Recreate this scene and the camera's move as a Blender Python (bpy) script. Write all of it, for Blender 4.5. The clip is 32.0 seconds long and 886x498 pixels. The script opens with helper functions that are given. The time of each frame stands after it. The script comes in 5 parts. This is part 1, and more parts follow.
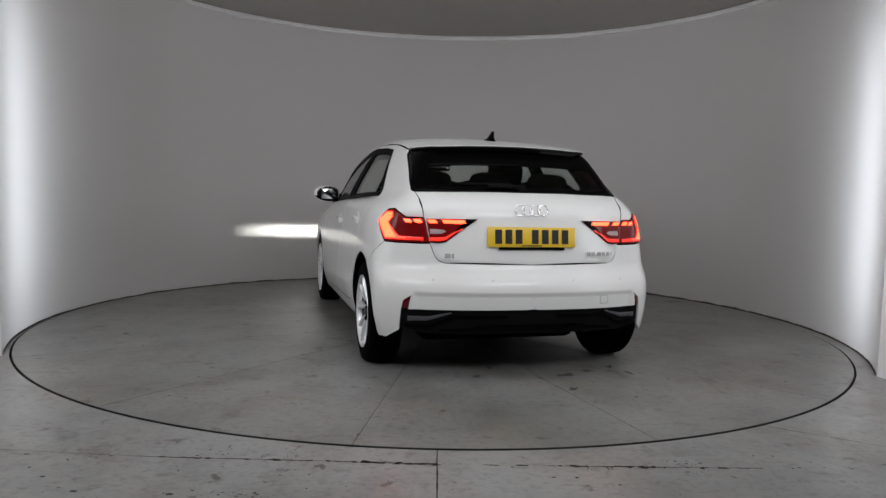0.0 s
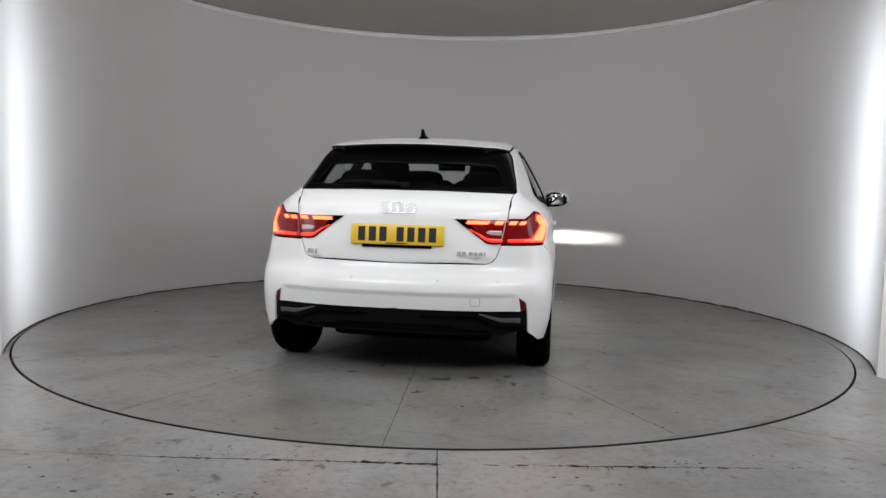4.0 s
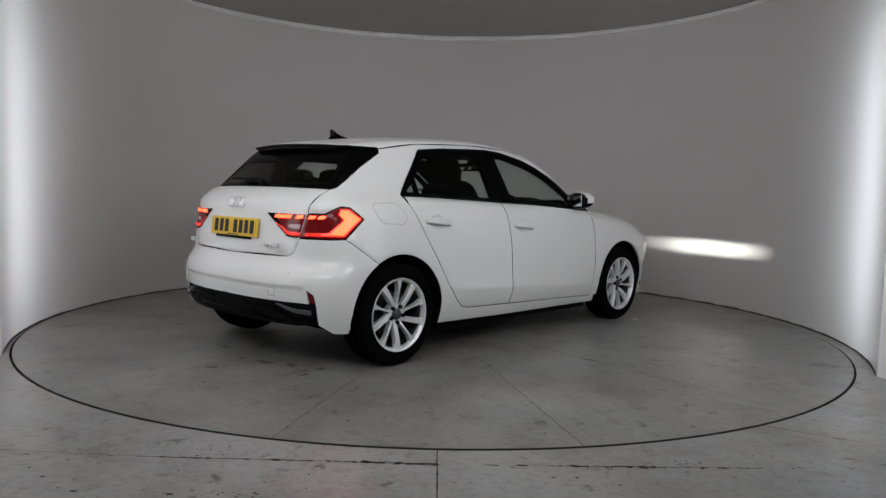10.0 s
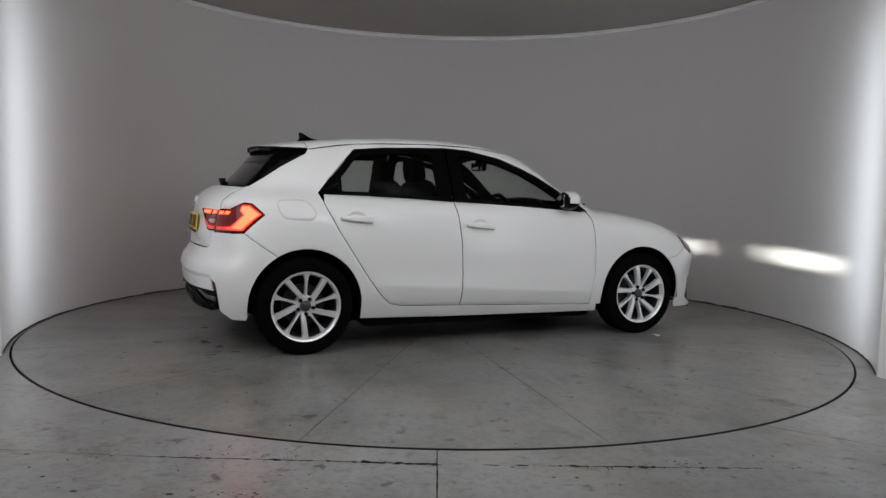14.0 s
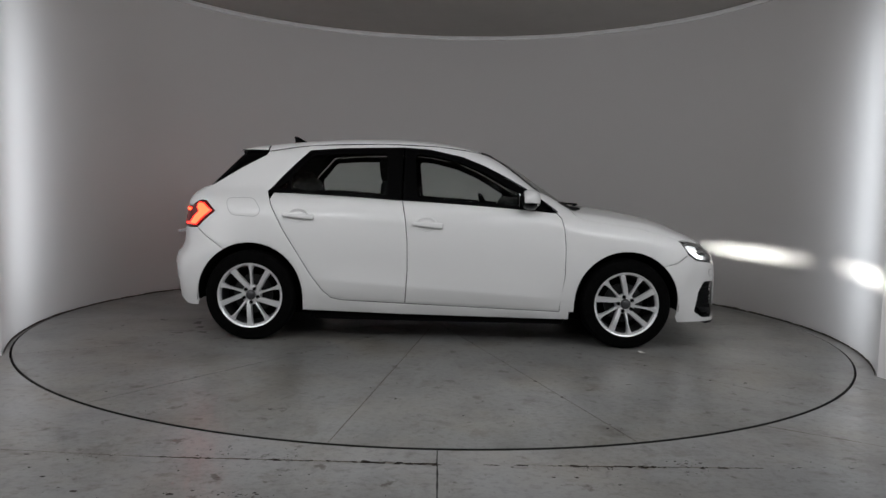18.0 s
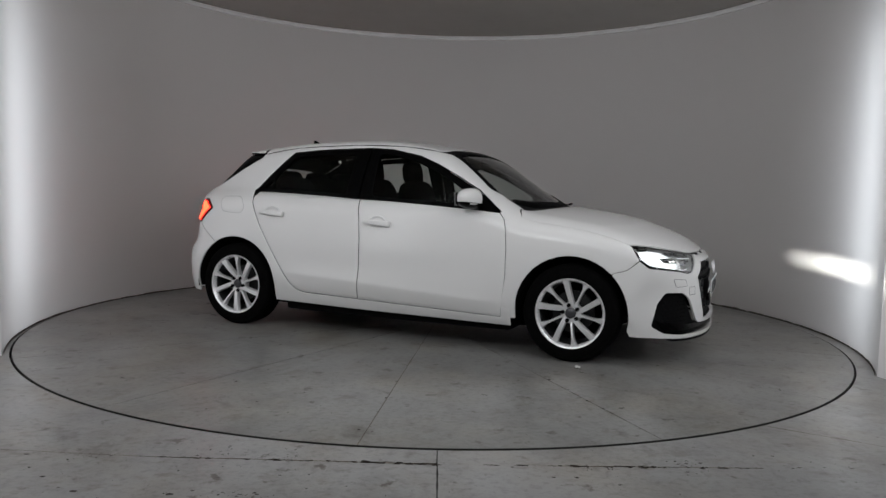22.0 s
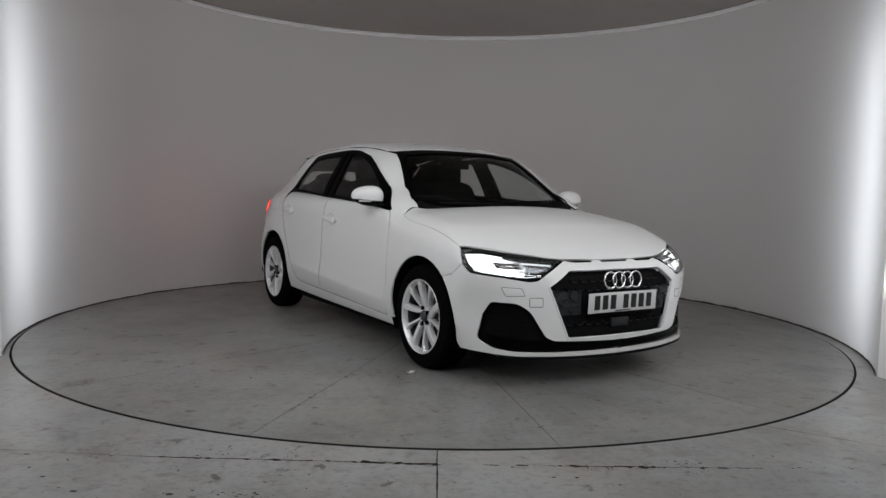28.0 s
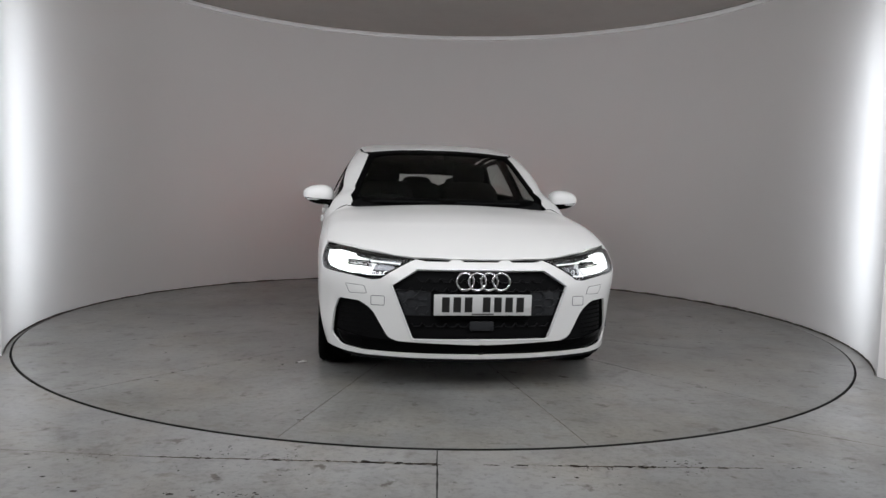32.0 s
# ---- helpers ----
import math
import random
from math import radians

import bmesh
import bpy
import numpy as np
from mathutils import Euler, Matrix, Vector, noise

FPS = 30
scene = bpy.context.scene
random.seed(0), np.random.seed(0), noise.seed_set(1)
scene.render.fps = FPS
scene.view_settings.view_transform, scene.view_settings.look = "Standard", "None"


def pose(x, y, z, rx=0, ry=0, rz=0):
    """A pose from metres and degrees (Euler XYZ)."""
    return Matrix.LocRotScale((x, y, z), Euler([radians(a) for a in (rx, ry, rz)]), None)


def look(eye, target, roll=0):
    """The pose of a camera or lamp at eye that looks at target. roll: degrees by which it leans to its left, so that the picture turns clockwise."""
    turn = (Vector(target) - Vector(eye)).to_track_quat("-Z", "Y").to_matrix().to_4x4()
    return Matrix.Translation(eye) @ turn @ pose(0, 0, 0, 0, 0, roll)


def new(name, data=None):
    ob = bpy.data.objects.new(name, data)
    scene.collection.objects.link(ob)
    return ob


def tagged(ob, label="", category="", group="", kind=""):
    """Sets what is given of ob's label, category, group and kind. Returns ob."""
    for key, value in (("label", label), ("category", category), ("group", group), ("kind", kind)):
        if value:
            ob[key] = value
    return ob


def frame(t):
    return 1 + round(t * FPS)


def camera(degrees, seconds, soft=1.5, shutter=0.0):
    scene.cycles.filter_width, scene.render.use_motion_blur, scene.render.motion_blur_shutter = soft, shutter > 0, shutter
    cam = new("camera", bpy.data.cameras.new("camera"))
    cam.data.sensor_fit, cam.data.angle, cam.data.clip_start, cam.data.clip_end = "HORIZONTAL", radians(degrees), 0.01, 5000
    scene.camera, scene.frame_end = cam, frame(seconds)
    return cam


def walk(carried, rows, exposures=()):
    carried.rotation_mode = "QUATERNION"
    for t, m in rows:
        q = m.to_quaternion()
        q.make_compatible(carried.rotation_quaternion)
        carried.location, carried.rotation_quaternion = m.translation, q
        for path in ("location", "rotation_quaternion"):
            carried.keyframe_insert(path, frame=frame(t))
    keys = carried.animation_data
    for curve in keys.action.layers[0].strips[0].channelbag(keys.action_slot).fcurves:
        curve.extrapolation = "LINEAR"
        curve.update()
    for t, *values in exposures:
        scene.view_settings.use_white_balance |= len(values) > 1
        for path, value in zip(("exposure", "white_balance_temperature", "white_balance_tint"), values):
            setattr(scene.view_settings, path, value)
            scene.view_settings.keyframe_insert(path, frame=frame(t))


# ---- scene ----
from mathutils import geometry

# A white five-door hatchback on a turntable in a round photo booth.
cam = camera(61.53, 32.0, soft=1.5)
EYE = Vector((0.0, -5.9245, 1.0561))
AIM = EYE + Vector((math.cos(radians(-4.501)) * math.sin(radians(0.422)), math.cos(radians(-4.501)) * math.cos(radians(0.422)), math.sin(radians(-4.501))))
walk(cam, [(0.0, look(EYE, AIM, 1.4646)), (32.0, look(EYE, AIM, 1.4646))], exposures=[(0.0, -0.38), (1.0, -0.22), (2.0, 0.0), (3.0, 0.08), (6.0, -0.18), (7.0, -0.32), (9.0, -0.52), (10.0, -0.52), (13.0, -0.54), (18.0, -0.66), (20.0, -0.58), (24.0, -0.57), (28.0, -0.38), (30.0, -0.38), (31.0, -0.2), (32.0, -0.02)])

# ---- light ----
world = bpy.data.worlds.new("world")
scene.world = world
world.use_nodes = True
world.node_tree.nodes["Background"].inputs[0].default_value = (0.5, 0.5, 0.52, 1)
world.node_tree.nodes["Background"].inputs[1].default_value = 0.0


def area_lamp(name, m, sx, sy, power, colour):
    d = bpy.data.lights.new(name, "AREA")
    d.shape, d.size, d.size_y, d.energy, d.color = "RECTANGLE", sx, sy, power, colour
    ob = new(name, d)
    ob.matrix_world = m
    return ob


COOL = (0.955, 0.972, 1.0)
for sx in (-1, 1):
    # a tube behind each translucent side screen, a light strip at each end of the round wall, a softbox high on each side
    a = radians(-15)
    px, py = 3.62 * math.cos(a), 3.62 * math.sin(a)
    area_lamp("screen_tube", look((sx * px, py, 1.22), (0, 0, 1.22)), 0.16, 2.1, 15.5, (0.90, 0.94, 1.0))
    area_lamp("end_strip", look((sx * 2.62, -2.35, 1.70), (0, 0.2, 1.5)), 0.95, 2.0, 20, COOL)
    area_lamp("side_softbox", look((sx * 2.0, -4.3, 2.45), (0, 2.5, 2.1)), 2.4, 0.6, 48, COOL)
    area_lamp("spot_lamp", look((0.10 + sx * 0.55, -5.3, 2.45), (0, 0, 0.7)), 0.07, 0.07, 4, COOL)
area_lamp("top_light", look((0, -2.3, 2.82), (0, -1.9, 0.0)), 4.0, 1.6, 38, COOL)

# ---- materials ----
MATS = {}


def material(name, colour, rough=0.5, metal=0.0, coat=0.0, emit=None, strength=0.0, transmission=0.0, ior=1.45, spec=0.5):
    m = bpy.data.materials.new(name)
    m.use_nodes = True
    b = m.node_tree.nodes["Principled BSDF"]
    b.inputs["Base Color"].default_value = (*colour, 1)
    b.inputs["Roughness"].default_value = rough
    b.inputs["Metallic"].default_value = metal
    b.inputs["Coat Weight"].default_value = coat
    b.inputs["Coat Roughness"].default_value = 0.17
    b.inputs["IOR"].default_value = ior
    b.inputs["Transmission Weight"].default_value = transmission
    b.inputs["Specular IOR Level"].default_value = spec
    if emit:
        b.inputs["Emission Color"].default_value = (*emit, 1)
        b.inputs["Emission Strength"].default_value = strength
    MATS[name] = m
    return m


def noisy(m, spots, bump=0.0, bump_scale=60.0):
    """Varies a material's base colour and roughness. spots: rows of (scale, low, high, colour factor, stretch)."""
    nt = m.node_tree
    n, l = nt.nodes, nt.links
    b = n["Principled BSDF"]
    tc = n.new("ShaderNodeTexCoord")
    base = b.inputs["Base Color"].default_value[:]
    last = None
    rough = None
    for scale, low, high, factor, stretch in spots:
        mp = n.new("ShaderNodeMapping")
        mp.inputs["Scale"].default_value = stretch
        l.new(tc.outputs["Object"], mp.inputs["Vector"])
        tx = n.new("ShaderNodeTexNoise")
        tx.inputs["Scale"].default_value, tx.inputs["Detail"].default_value, tx.inputs["Roughness"].default_value = scale, 8, 0.62
        l.new(mp.outputs[0], tx.inputs["Vector"])
        rp = n.new("ShaderNodeMapRange")
        rp.inputs["From Min"].default_value, rp.inputs["From Max"].default_value = low, high
        l.new(tx.outputs["Fac"], rp.inputs["Value"])
        mx = n.new("ShaderNodeMix")
        mx.data_type, mx.blend_type = "RGBA", "MULTIPLY"
        l.new(rp.outputs[0], mx.inputs["Factor"])
        if last is None:
            mx.inputs["A"].default_value = base
        else:
            l.new(last, mx.inputs["A"])
        mx.inputs["B"].default_value = (*factor, 1)
        last = mx.outputs["Result"]
        rough = tx.outputs["Fac"]
    l.new(last, b.inputs["Base Color"])
    r0 = b.inputs["Roughness"].default_value
    rr = n.new("ShaderNodeMapRange")
    rr.inputs["From Min"].default_value, rr.inputs["From Max"].default_value = 0.3, 0.7
    rr.inputs["To Min"].default_value, rr.inputs["To Max"].default_value = r0 * 0.85, min(1, r0 * 1.15)
    l.new(rough, rr.inputs["Value"])
    l.new(rr.outputs[0], b.inputs["Roughness"])
    if bump:
        tb = n.new("ShaderNodeTexNoise")
        tb.inputs["Scale"].default_value, tb.inputs["Detail"].default_value = bump_scale, 6
        l.new(tc.outputs["Object"], tb.inputs["Vector"])
        bp = n.new("ShaderNodeBump")
        bp.inputs["Strength"].default_value, bp.inputs["Distance"].default_value = bump, 0.01
        l.new(tb.outputs["Fac"], bp.inputs["Height"])
        l.new(bp.outputs[0], b.inputs["Normal"])
    return m


ONE = (1, 1, 1)
WALL = noisy(material("wall_paint", (0.605, 0.582, 0.574), 0.75), [(0.7, 0.35, 0.7, (0.93, 0.93, 0.93), ONE), (5, 0.62, 0.8, (0.86, 0.85, 0.84), (1, 1, 0.4))], 0.05, 120)
SCREEN = noisy(material("screen_fabric", (0.605, 0.582, 0.574), 0.75), [(0.7, 0.35, 0.7, (0.93, 0.93, 0.93), ONE), (5, 0.62, 0.8, (0.86, 0.85, 0.84), (1, 1, 0.4))])
nt = SCREEN.node_tree
tl, ad = nt.nodes.new("ShaderNodeBsdfTranslucent"), nt.nodes.new("ShaderNodeAddShader")
tl.inputs["Color"].default_value = (0.5, 0.5, 0.5, 1)
nt.links.new(nt.nodes["Principled BSDF"].outputs[0], ad.inputs[0])
nt.links.new(tl.outputs[0], ad.inputs[1])
nt.links.new(ad.outputs[0], nt.nodes["Material Output"].inputs["Surface"])
CEIL = noisy(material("ceiling_paint", (0.50, 0.478, 0.45), 0.8), [(0.8, 0.35, 0.7, (0.9, 0.9, 0.9), ONE), (9, 0.6, 0.8, (0.92, 0.92, 0.92), ONE)], 0.05, 90)
TRIMW = noisy(material("trim_white", (0.86, 0.85, 0.85), 0.5), [(2, 0.4, 0.7, (0.9, 0.9, 0.9), ONE)])
FLOORSPOTS = [(1.4, 0.46, 0.66, (1.0, 0.945, 0.86), ONE), (0.8, 0.42, 0.62, (0.74, 0.74, 0.74), ONE), (3.0, 0.48, 0.70, (0.76, 0.75, 0.74), ONE), (70, 0.55, 0.75, (0.70, 0.69, 0.68), ONE), (26, 0.5, 0.70, (0.72, 0.71, 0.70), ONE), (8, 0.615, 0.67, (0.45, 0.42, 0.38), ONE), (4.5, 0.58, 0.66, (0.80, 0.77, 0.72), (1.0, 1.6, 1)), (2.2, 0.62, 0.70, (0.62, 0.60, 0.57), (1.6, 1, 1))]
FLOOR = noisy(material("floor_paint", (0.315, 0.315, 0.312), 0.32), FLOORSPOTS, 0.12, 35)
DISC = noisy(material("disc_paint", (0.245, 0.245, 0.238), 0.32), FLOORSPOTS, 0.12, 35)
RUBBER = noisy(material("black_seal", (0.012, 0.012, 0.012), 0.7), [(6, 0.4, 0.7, (2.2, 2.1, 2.0), ONE)])
RUST = noisy(material("joint_rust", (0.17, 0.13, 0.09), 0.9), [(14, 0.4, 0.6, (0.35, 0.35, 0.35), ONE)])
BLACK = material("booth_grey", (0.25, 0.25, 0.25), 0.8)
# dirt colour that also carries the shade line where wall meets floor
GRIME_SHADE = noisy(material("foot_grime_shade", (0.12, 0.108, 0.095), 0.9), [(9, 0.35, 0.65, (0.4, 0.38, 0.35), ONE)])
NICHE = material("niche_dark", (0.04, 0.04, 0.04), 0.9)
LINING_GAP_SHADE = material("black_lining_gap_shade", (0.01, 0.01, 0.01), 0.9, spec=0.1)
SEAM = material("painted_seam", (0.45, 0.45, 0.45), 0.6)
PAINT = material("white_car_paint", (0.74, 0.737, 0.732), 0.45, coat=0.8)
GLOSSB = material("gloss_black_trim", (0.0015, 0.0015, 0.0016), 0.15, spec=0.06)
FRAMEB = material("black_window_trim", (0.0015, 0.0015, 0.0016), 0.55, spec=0.03)
MATTB = material("matt_black_plastic", (0.005, 0.005, 0.0055), 0.6, spec=0.07)
DARK = material("underbody_black", (0.003, 0.003, 0.003), 0.9, spec=0.1)
CLOTH = material("dark_seat_cloth", (0.006, 0.006, 0.0065), 0.95, spec=0.05)
GLASS = material("tinted_glass", (0.75, 0.79, 0.77), 0.0, transmission=1.0, ior=1.13)
CLEAR = material("clear_lens", (0.95, 0.97, 0.98), 0.0, transmission=1.0, ior=1.45)
REFLECT = material("dark_red_reflector", (0.10, 0.004, 0.008), 0.12, spec=0.5)
REDL = material("red_lens", (0.12, 0.003, 0.004), 0.12, spec=0.4, emit=(1.0, 0.03, 0.03), strength=0.035)
CHROME = material("chrome", (0.86, 0.86, 0.87), 0.16, metal=1.0)
SILVER = material("alloy_silver", (0.86, 0.86, 0.87), 0.30, metal=0.55)
TYRE = noisy(material("tyre_rubber", (0.003, 0.003, 0.003), 0.9, spec=0.04), [(30, 0.4, 0.7, (0.6, 0.6, 0.6), ONE)])
# shade inside the wheel is put into this dark barrel colour
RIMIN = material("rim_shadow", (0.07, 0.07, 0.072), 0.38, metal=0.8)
LEDW = material("white_light", (1, 1, 1), 0.3, emit=(1.0, 1.0, 1.0), strength=5)
LEDF = material("faint_white_light", (0.9, 0.9, 0.9), 0.3, emit=(0.97, 1.0, 1.0), strength=0.55)
LEDH = material("running_light", (1, 1, 1), 0.3, emit=(0.97, 1.0, 1.0), strength=1.1)
LEDR = material("red_light", (0.8, 0.05, 0.03), 0.3, emit=(1.0, 0.016, 0.008), strength=11.0)
LEDO = material("hot_red_light", (0.8, 0.1, 0.03), 0.3, emit=(1.0, 0.045, 0.016), strength=11.0)
LEDD = material("dim_red_light", (0.5, 0.02, 0.015), 0.3, emit=(1.0, 0.03, 0.015), strength=0.9)
YELLOW = material("yellow_plate", (0.72, 0.47, 0.03), 0.35)
PLATEW = material("white_plate", (0.62, 0.62, 0.62), 0.35)
INK = material("black_ink", (0.01, 0.01, 0.01), 0.5)


# ---- mesh helpers ----
def mesh_of(name, verts, faces, mat, smooth=True):
    me = bpy.data.meshes.new(name)
    me.from_pydata([tuple(map(float, v)) for v in verts], [], faces)
    me.materials.append(mat)
    if smooth:
        me.polygons.foreach_set("use_smooth", [True] * len(me.polygons))
    me.update()
    return me


def part(name, me, parent, label="", shadow=True):
    ob = new(name, me)
    ob.parent = parent
    if label:
        tagged(ob, label)
    ob.visible_shadow = shadow
    return ob


def from_bm(name, bm, mat, smooth=False):
    me = bpy.data.meshes.new(name)
    bmesh.ops.recalc_face_normals(bm, faces=bm.faces[:])
    bm.to_mesh(me)
    bm.free()
    me.materials.append(mat)
    if smooth:
        me.polygons.foreach_set("use_smooth", [True] * len(me.polygons))
        me.set_sharp_from_angle(angle=radians(35))
    return me


def box_mesh(name, size, centre, mat, bevel=0.0, seg=2, turn=None):
    bm = bmesh.new()
    bmesh.ops.create_cube(bm, size=1.0)
    bmesh.ops.scale(bm, vec=size, verts=bm.verts)
    if bevel:
        bmesh.ops.bevel(bm, geom=bm.edges[:], offset=bevel, segments=seg, affect="EDGES", profile=0.5)
    if turn is not None:
        bmesh.ops.transform(bm, matrix=turn, verts=bm.verts)
    bmesh.ops.translate(bm, vec=centre, verts=bm.verts)
    return from_bm(name, bm, mat, smooth=bevel > 0)


def lathe(name, profile, mat, steps=64, axis="y", arc=(0, 360), smooth=True, sharp=35):
    """Turns a profile of (radius, along) about an axis."""
    full = abs(arc[1] - arc[0]) >= 360
    n = steps if full else steps + 1
    v, fc = [], []
    for i in range(n):
        a = radians(arc[0] + (arc[1] - arc[0]) * i / steps)
        for r, h in profile:
            c, s = r * math.cos(a), r * math.sin(a)
            v.append((c, h, s) if axis == "y" else (c, s, h) if axis == "z" else (h, c, s))
    k = len(profile)
    for i in range(steps):
        j = (i + 1) % n
        for q in range(k - 1):
            fc.append((i * k + q, i * k + q + 1, j * k + q + 1, j * k + q))
    me = mesh_of(name, v, fc, mat, smooth)
    bm = bmesh.new()
    bm.from_mesh(me)
    bmesh.ops.remove_doubles(bm, verts=bm.verts, dist=1e-5)
    bmesh.ops.recalc_face_normals(bm, faces=bm.faces[:])
    bm.to_mesh(me)
    bm.free()
    if smooth:
        me.set_sharp_from_angle(angle=radians(sharp))
    return me


# ---- the booth ----
RW, RT, HT = 3.02, 2.952, 2.815


def structure(name, me, label, m=None):
    ob = new(name, me)
    if m is not None:
        ob.matrix_world = m
    return tagged(ob, label, "booth", kind="structure")


AT = pose(0.04, -0.04, 0)
structure("wall_round", lathe("wall_round", [(RW, 0.0), (RW, HT + 0.1)], SCREEN, 150, "z", (-29, 209)), "curved pale grey fabric wall of a round photo booth, backlit at its ends", AT)
structure("wall_shell", lathe("wall_shell", [(RW + 0.06, 0.0), (RW + 0.06, HT + 0.06), (RW + 0.16, HT + 0.06), (RW + 0.16, 0.0)], NICHE, 80, "z", (32, 148)), "dark outer shell behind the round wall", AT)


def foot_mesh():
    """Dirt and the painted shade line along the foot of the wall, with a ragged upper edge."""
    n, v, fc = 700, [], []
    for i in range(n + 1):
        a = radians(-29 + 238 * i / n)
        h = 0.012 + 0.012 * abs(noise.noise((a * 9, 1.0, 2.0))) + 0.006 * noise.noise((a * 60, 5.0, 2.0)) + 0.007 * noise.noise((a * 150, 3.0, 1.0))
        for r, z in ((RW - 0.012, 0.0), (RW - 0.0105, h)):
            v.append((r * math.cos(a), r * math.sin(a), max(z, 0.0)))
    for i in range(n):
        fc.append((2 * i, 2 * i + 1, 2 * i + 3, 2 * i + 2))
    return mesh_of("wall_foot", v, fc, GRIME_SHADE, False)


structure("wall_foot", foot_mesh(), "ragged dark band of dirt and painted shade along the foot of the wall", AT)
structure("trim", lathe("trim", [(RW - 0.002, HT), (RW - 0.022, HT), (RW - 0.022, HT + 0.034), (RW - 0.002, HT + 0.034)], TRIMW, 120, "z", (-29, 209)), "white ring trim along the top of the round wall", AT)


def slab(name, x0, x1, y0, y1, z0, z1, mat, label):
    return structure(name, box_mesh(name, (x1 - x0, y1 - y0, z1 - z0), ((x0 + x1) / 2, (y0 + y1) / 2, (z0 + z1) / 2), mat), label)


slab("ceiling", -5, 5, -9, 5, HT + 0.05, HT + 0.2, CEIL, "flat beige-grey painted ceiling above the booth")
slab("wall_back", -2.8, 2.8, -7.6, -7.5, -0.1, HT + 0.05, BLACK, "grey wall behind the camera")
for sx in (-1, 1):
    slab("wall_side", min(sx * 2.68, sx * 2.78), max(sx * 2.68, sx * 2.78), -7.5, -2.1, -0.1, HT + 0.05, BLACK, "grey side wall in front of the booth")
    x0, y0 = 0.04 + sx * RW * math.cos(radians(-29)), -0.04 + RW * math.sin(radians(-29))
    structure("wall_end", mesh_of("wall_end", [(x0, y0, 0), (x0 + sx * 0.25, y0 - 1.2, 0), (x0 + sx * 0.25, y0 - 1.2, HT + 0.06), (x0, y0, HT + 0.06)], [(0, 1, 2, 3)], SCREEN, False), "straight pale fabric end of the round wall")
    slab("wall_outer", min(sx * 4.4, sx * 4.5), max(sx * 4.4, sx * 4.5), -2.6, 3.4, -0.1, HT + 0.05, NICHE, "outer wall of the lamp niche")


def floor_mesh():
    """The fixed floor: a sheet with a round hole for the turntable, in front and under the wall."""
    bm = bmesh.new()
    n = 160
    inner = [bm.verts.new((2.966 * math.cos(2 * math.pi * i / n), 2.966 * math.sin(2 * math.pi * i / n), 0)) for i in range(n)]
    outer = []
    for i in range(n):
        c, s = math.cos(2 * math.pi * i / n), math.sin(2 * math.pi * i / n)
        k = 9.0 / max(abs(c), abs(s))
        outer.append(bm.verts.new((k * c, k * s, 0)))
    for i in range(n):
        j = (i + 1) % n
        bm.faces.new((inner[i], outer[i], outer[j], inner[j]))
    return from_bm("floor", bm, FLOOR)


structure("floor", floor_mesh(), "worn grey painted concrete floor")
structure("pit", lathe("pit", [(0.0, -0.06), (2.97, -0.06), (2.97, -0.004)], RUBBER, 120, "z"), "dark pit under the turntable edge")


def joint(name, x0, y0, x1, y1, w, mat, label):
    """A thin joint or crack laid into the fixed floor."""
    d = math.hypot(x1 - x0, y1 - y0)
    n = max(2, int(d / 0.05))
    v, fc = [], []
    nx, ny = -(y1 - y0) / d, (x1 - x0) / d
    for i in range(n + 1):
        s = i / n
        ww = w * (0.5 + 0.9 * noise.noise((s * d * 6 + x0, y0, 3.0)) ** 2 + 0.35 * (noise.noise((s * d * 22, x0, 1.0)) > 0.1))
        jx = 0.004 * noise.noise((s * d * 4, x0, 7.0))
        for q in (-1, 1):
            v.append((x0 + (x1 - x0) * s + nx * (q * ww + jx), y0 + (y1 - y0) * s + ny * (q * ww + jx), 0.0006))
    for i in range(n):
        fc.append((2 * i, 2 * i + 2, 2 * i + 3, 2 * i + 1))
    ob = new(name, mesh_of(name, v, fc, mat, False))
    return tagged(ob, label, "floor joint", kind="structure")


joint("floor_joint", 0.02, -2.97, 0.02, -5.2, 0.0045, RUBBER, "dark straight joint in the concrete floor")
joint("floor_joint", -1.7, -3.07, -1.1, -3.11, 0.002, RUST, "faint joint in the concrete floor")
joint("floor_joint", -1.1, -3.110, 0.02, -3.119, 0.0045, RUST, "rough chipped joint across the concrete floor")
joint("floor_joint", 0.45, -3.112, 1.30, -3.085, 0.004, RUST, "rough chipped joint across the concrete floor")
joint("floor_crack", 1.55, -2.54, 2.6, -3.2, 0.003, RUST, "thin crack in the concrete floor")

CHIP = noisy(material("chipped_paint", (0.045, 0.034, 0.026), 0.9), [(30, 0.4, 0.6, (0.4, 0.4, 0.4), ONE)])


def chips(name, places, z, seed):
    """Many small ragged flakes missing from the paint, as one sheet. places: rows of (x, y, size, stretch along x)."""
    rnd = random.Random(seed)
    v, fc = [], []
    for x, y, size, long in places:
        k, base, a0 = rnd.randint(5, 8), len(v), rnd.random() * 6.28
        for i in range(k):
            a = a0 + 2 * math.pi * i / k
            r = size * (0.45 + 0.75 * rnd.random())
            v.append((x + long * r * math.cos(a), y + r * math.sin(a), z))
        fc.append(tuple(range(base, base + k)))
    return mesh_of(name, v, fc, CHIP, False)


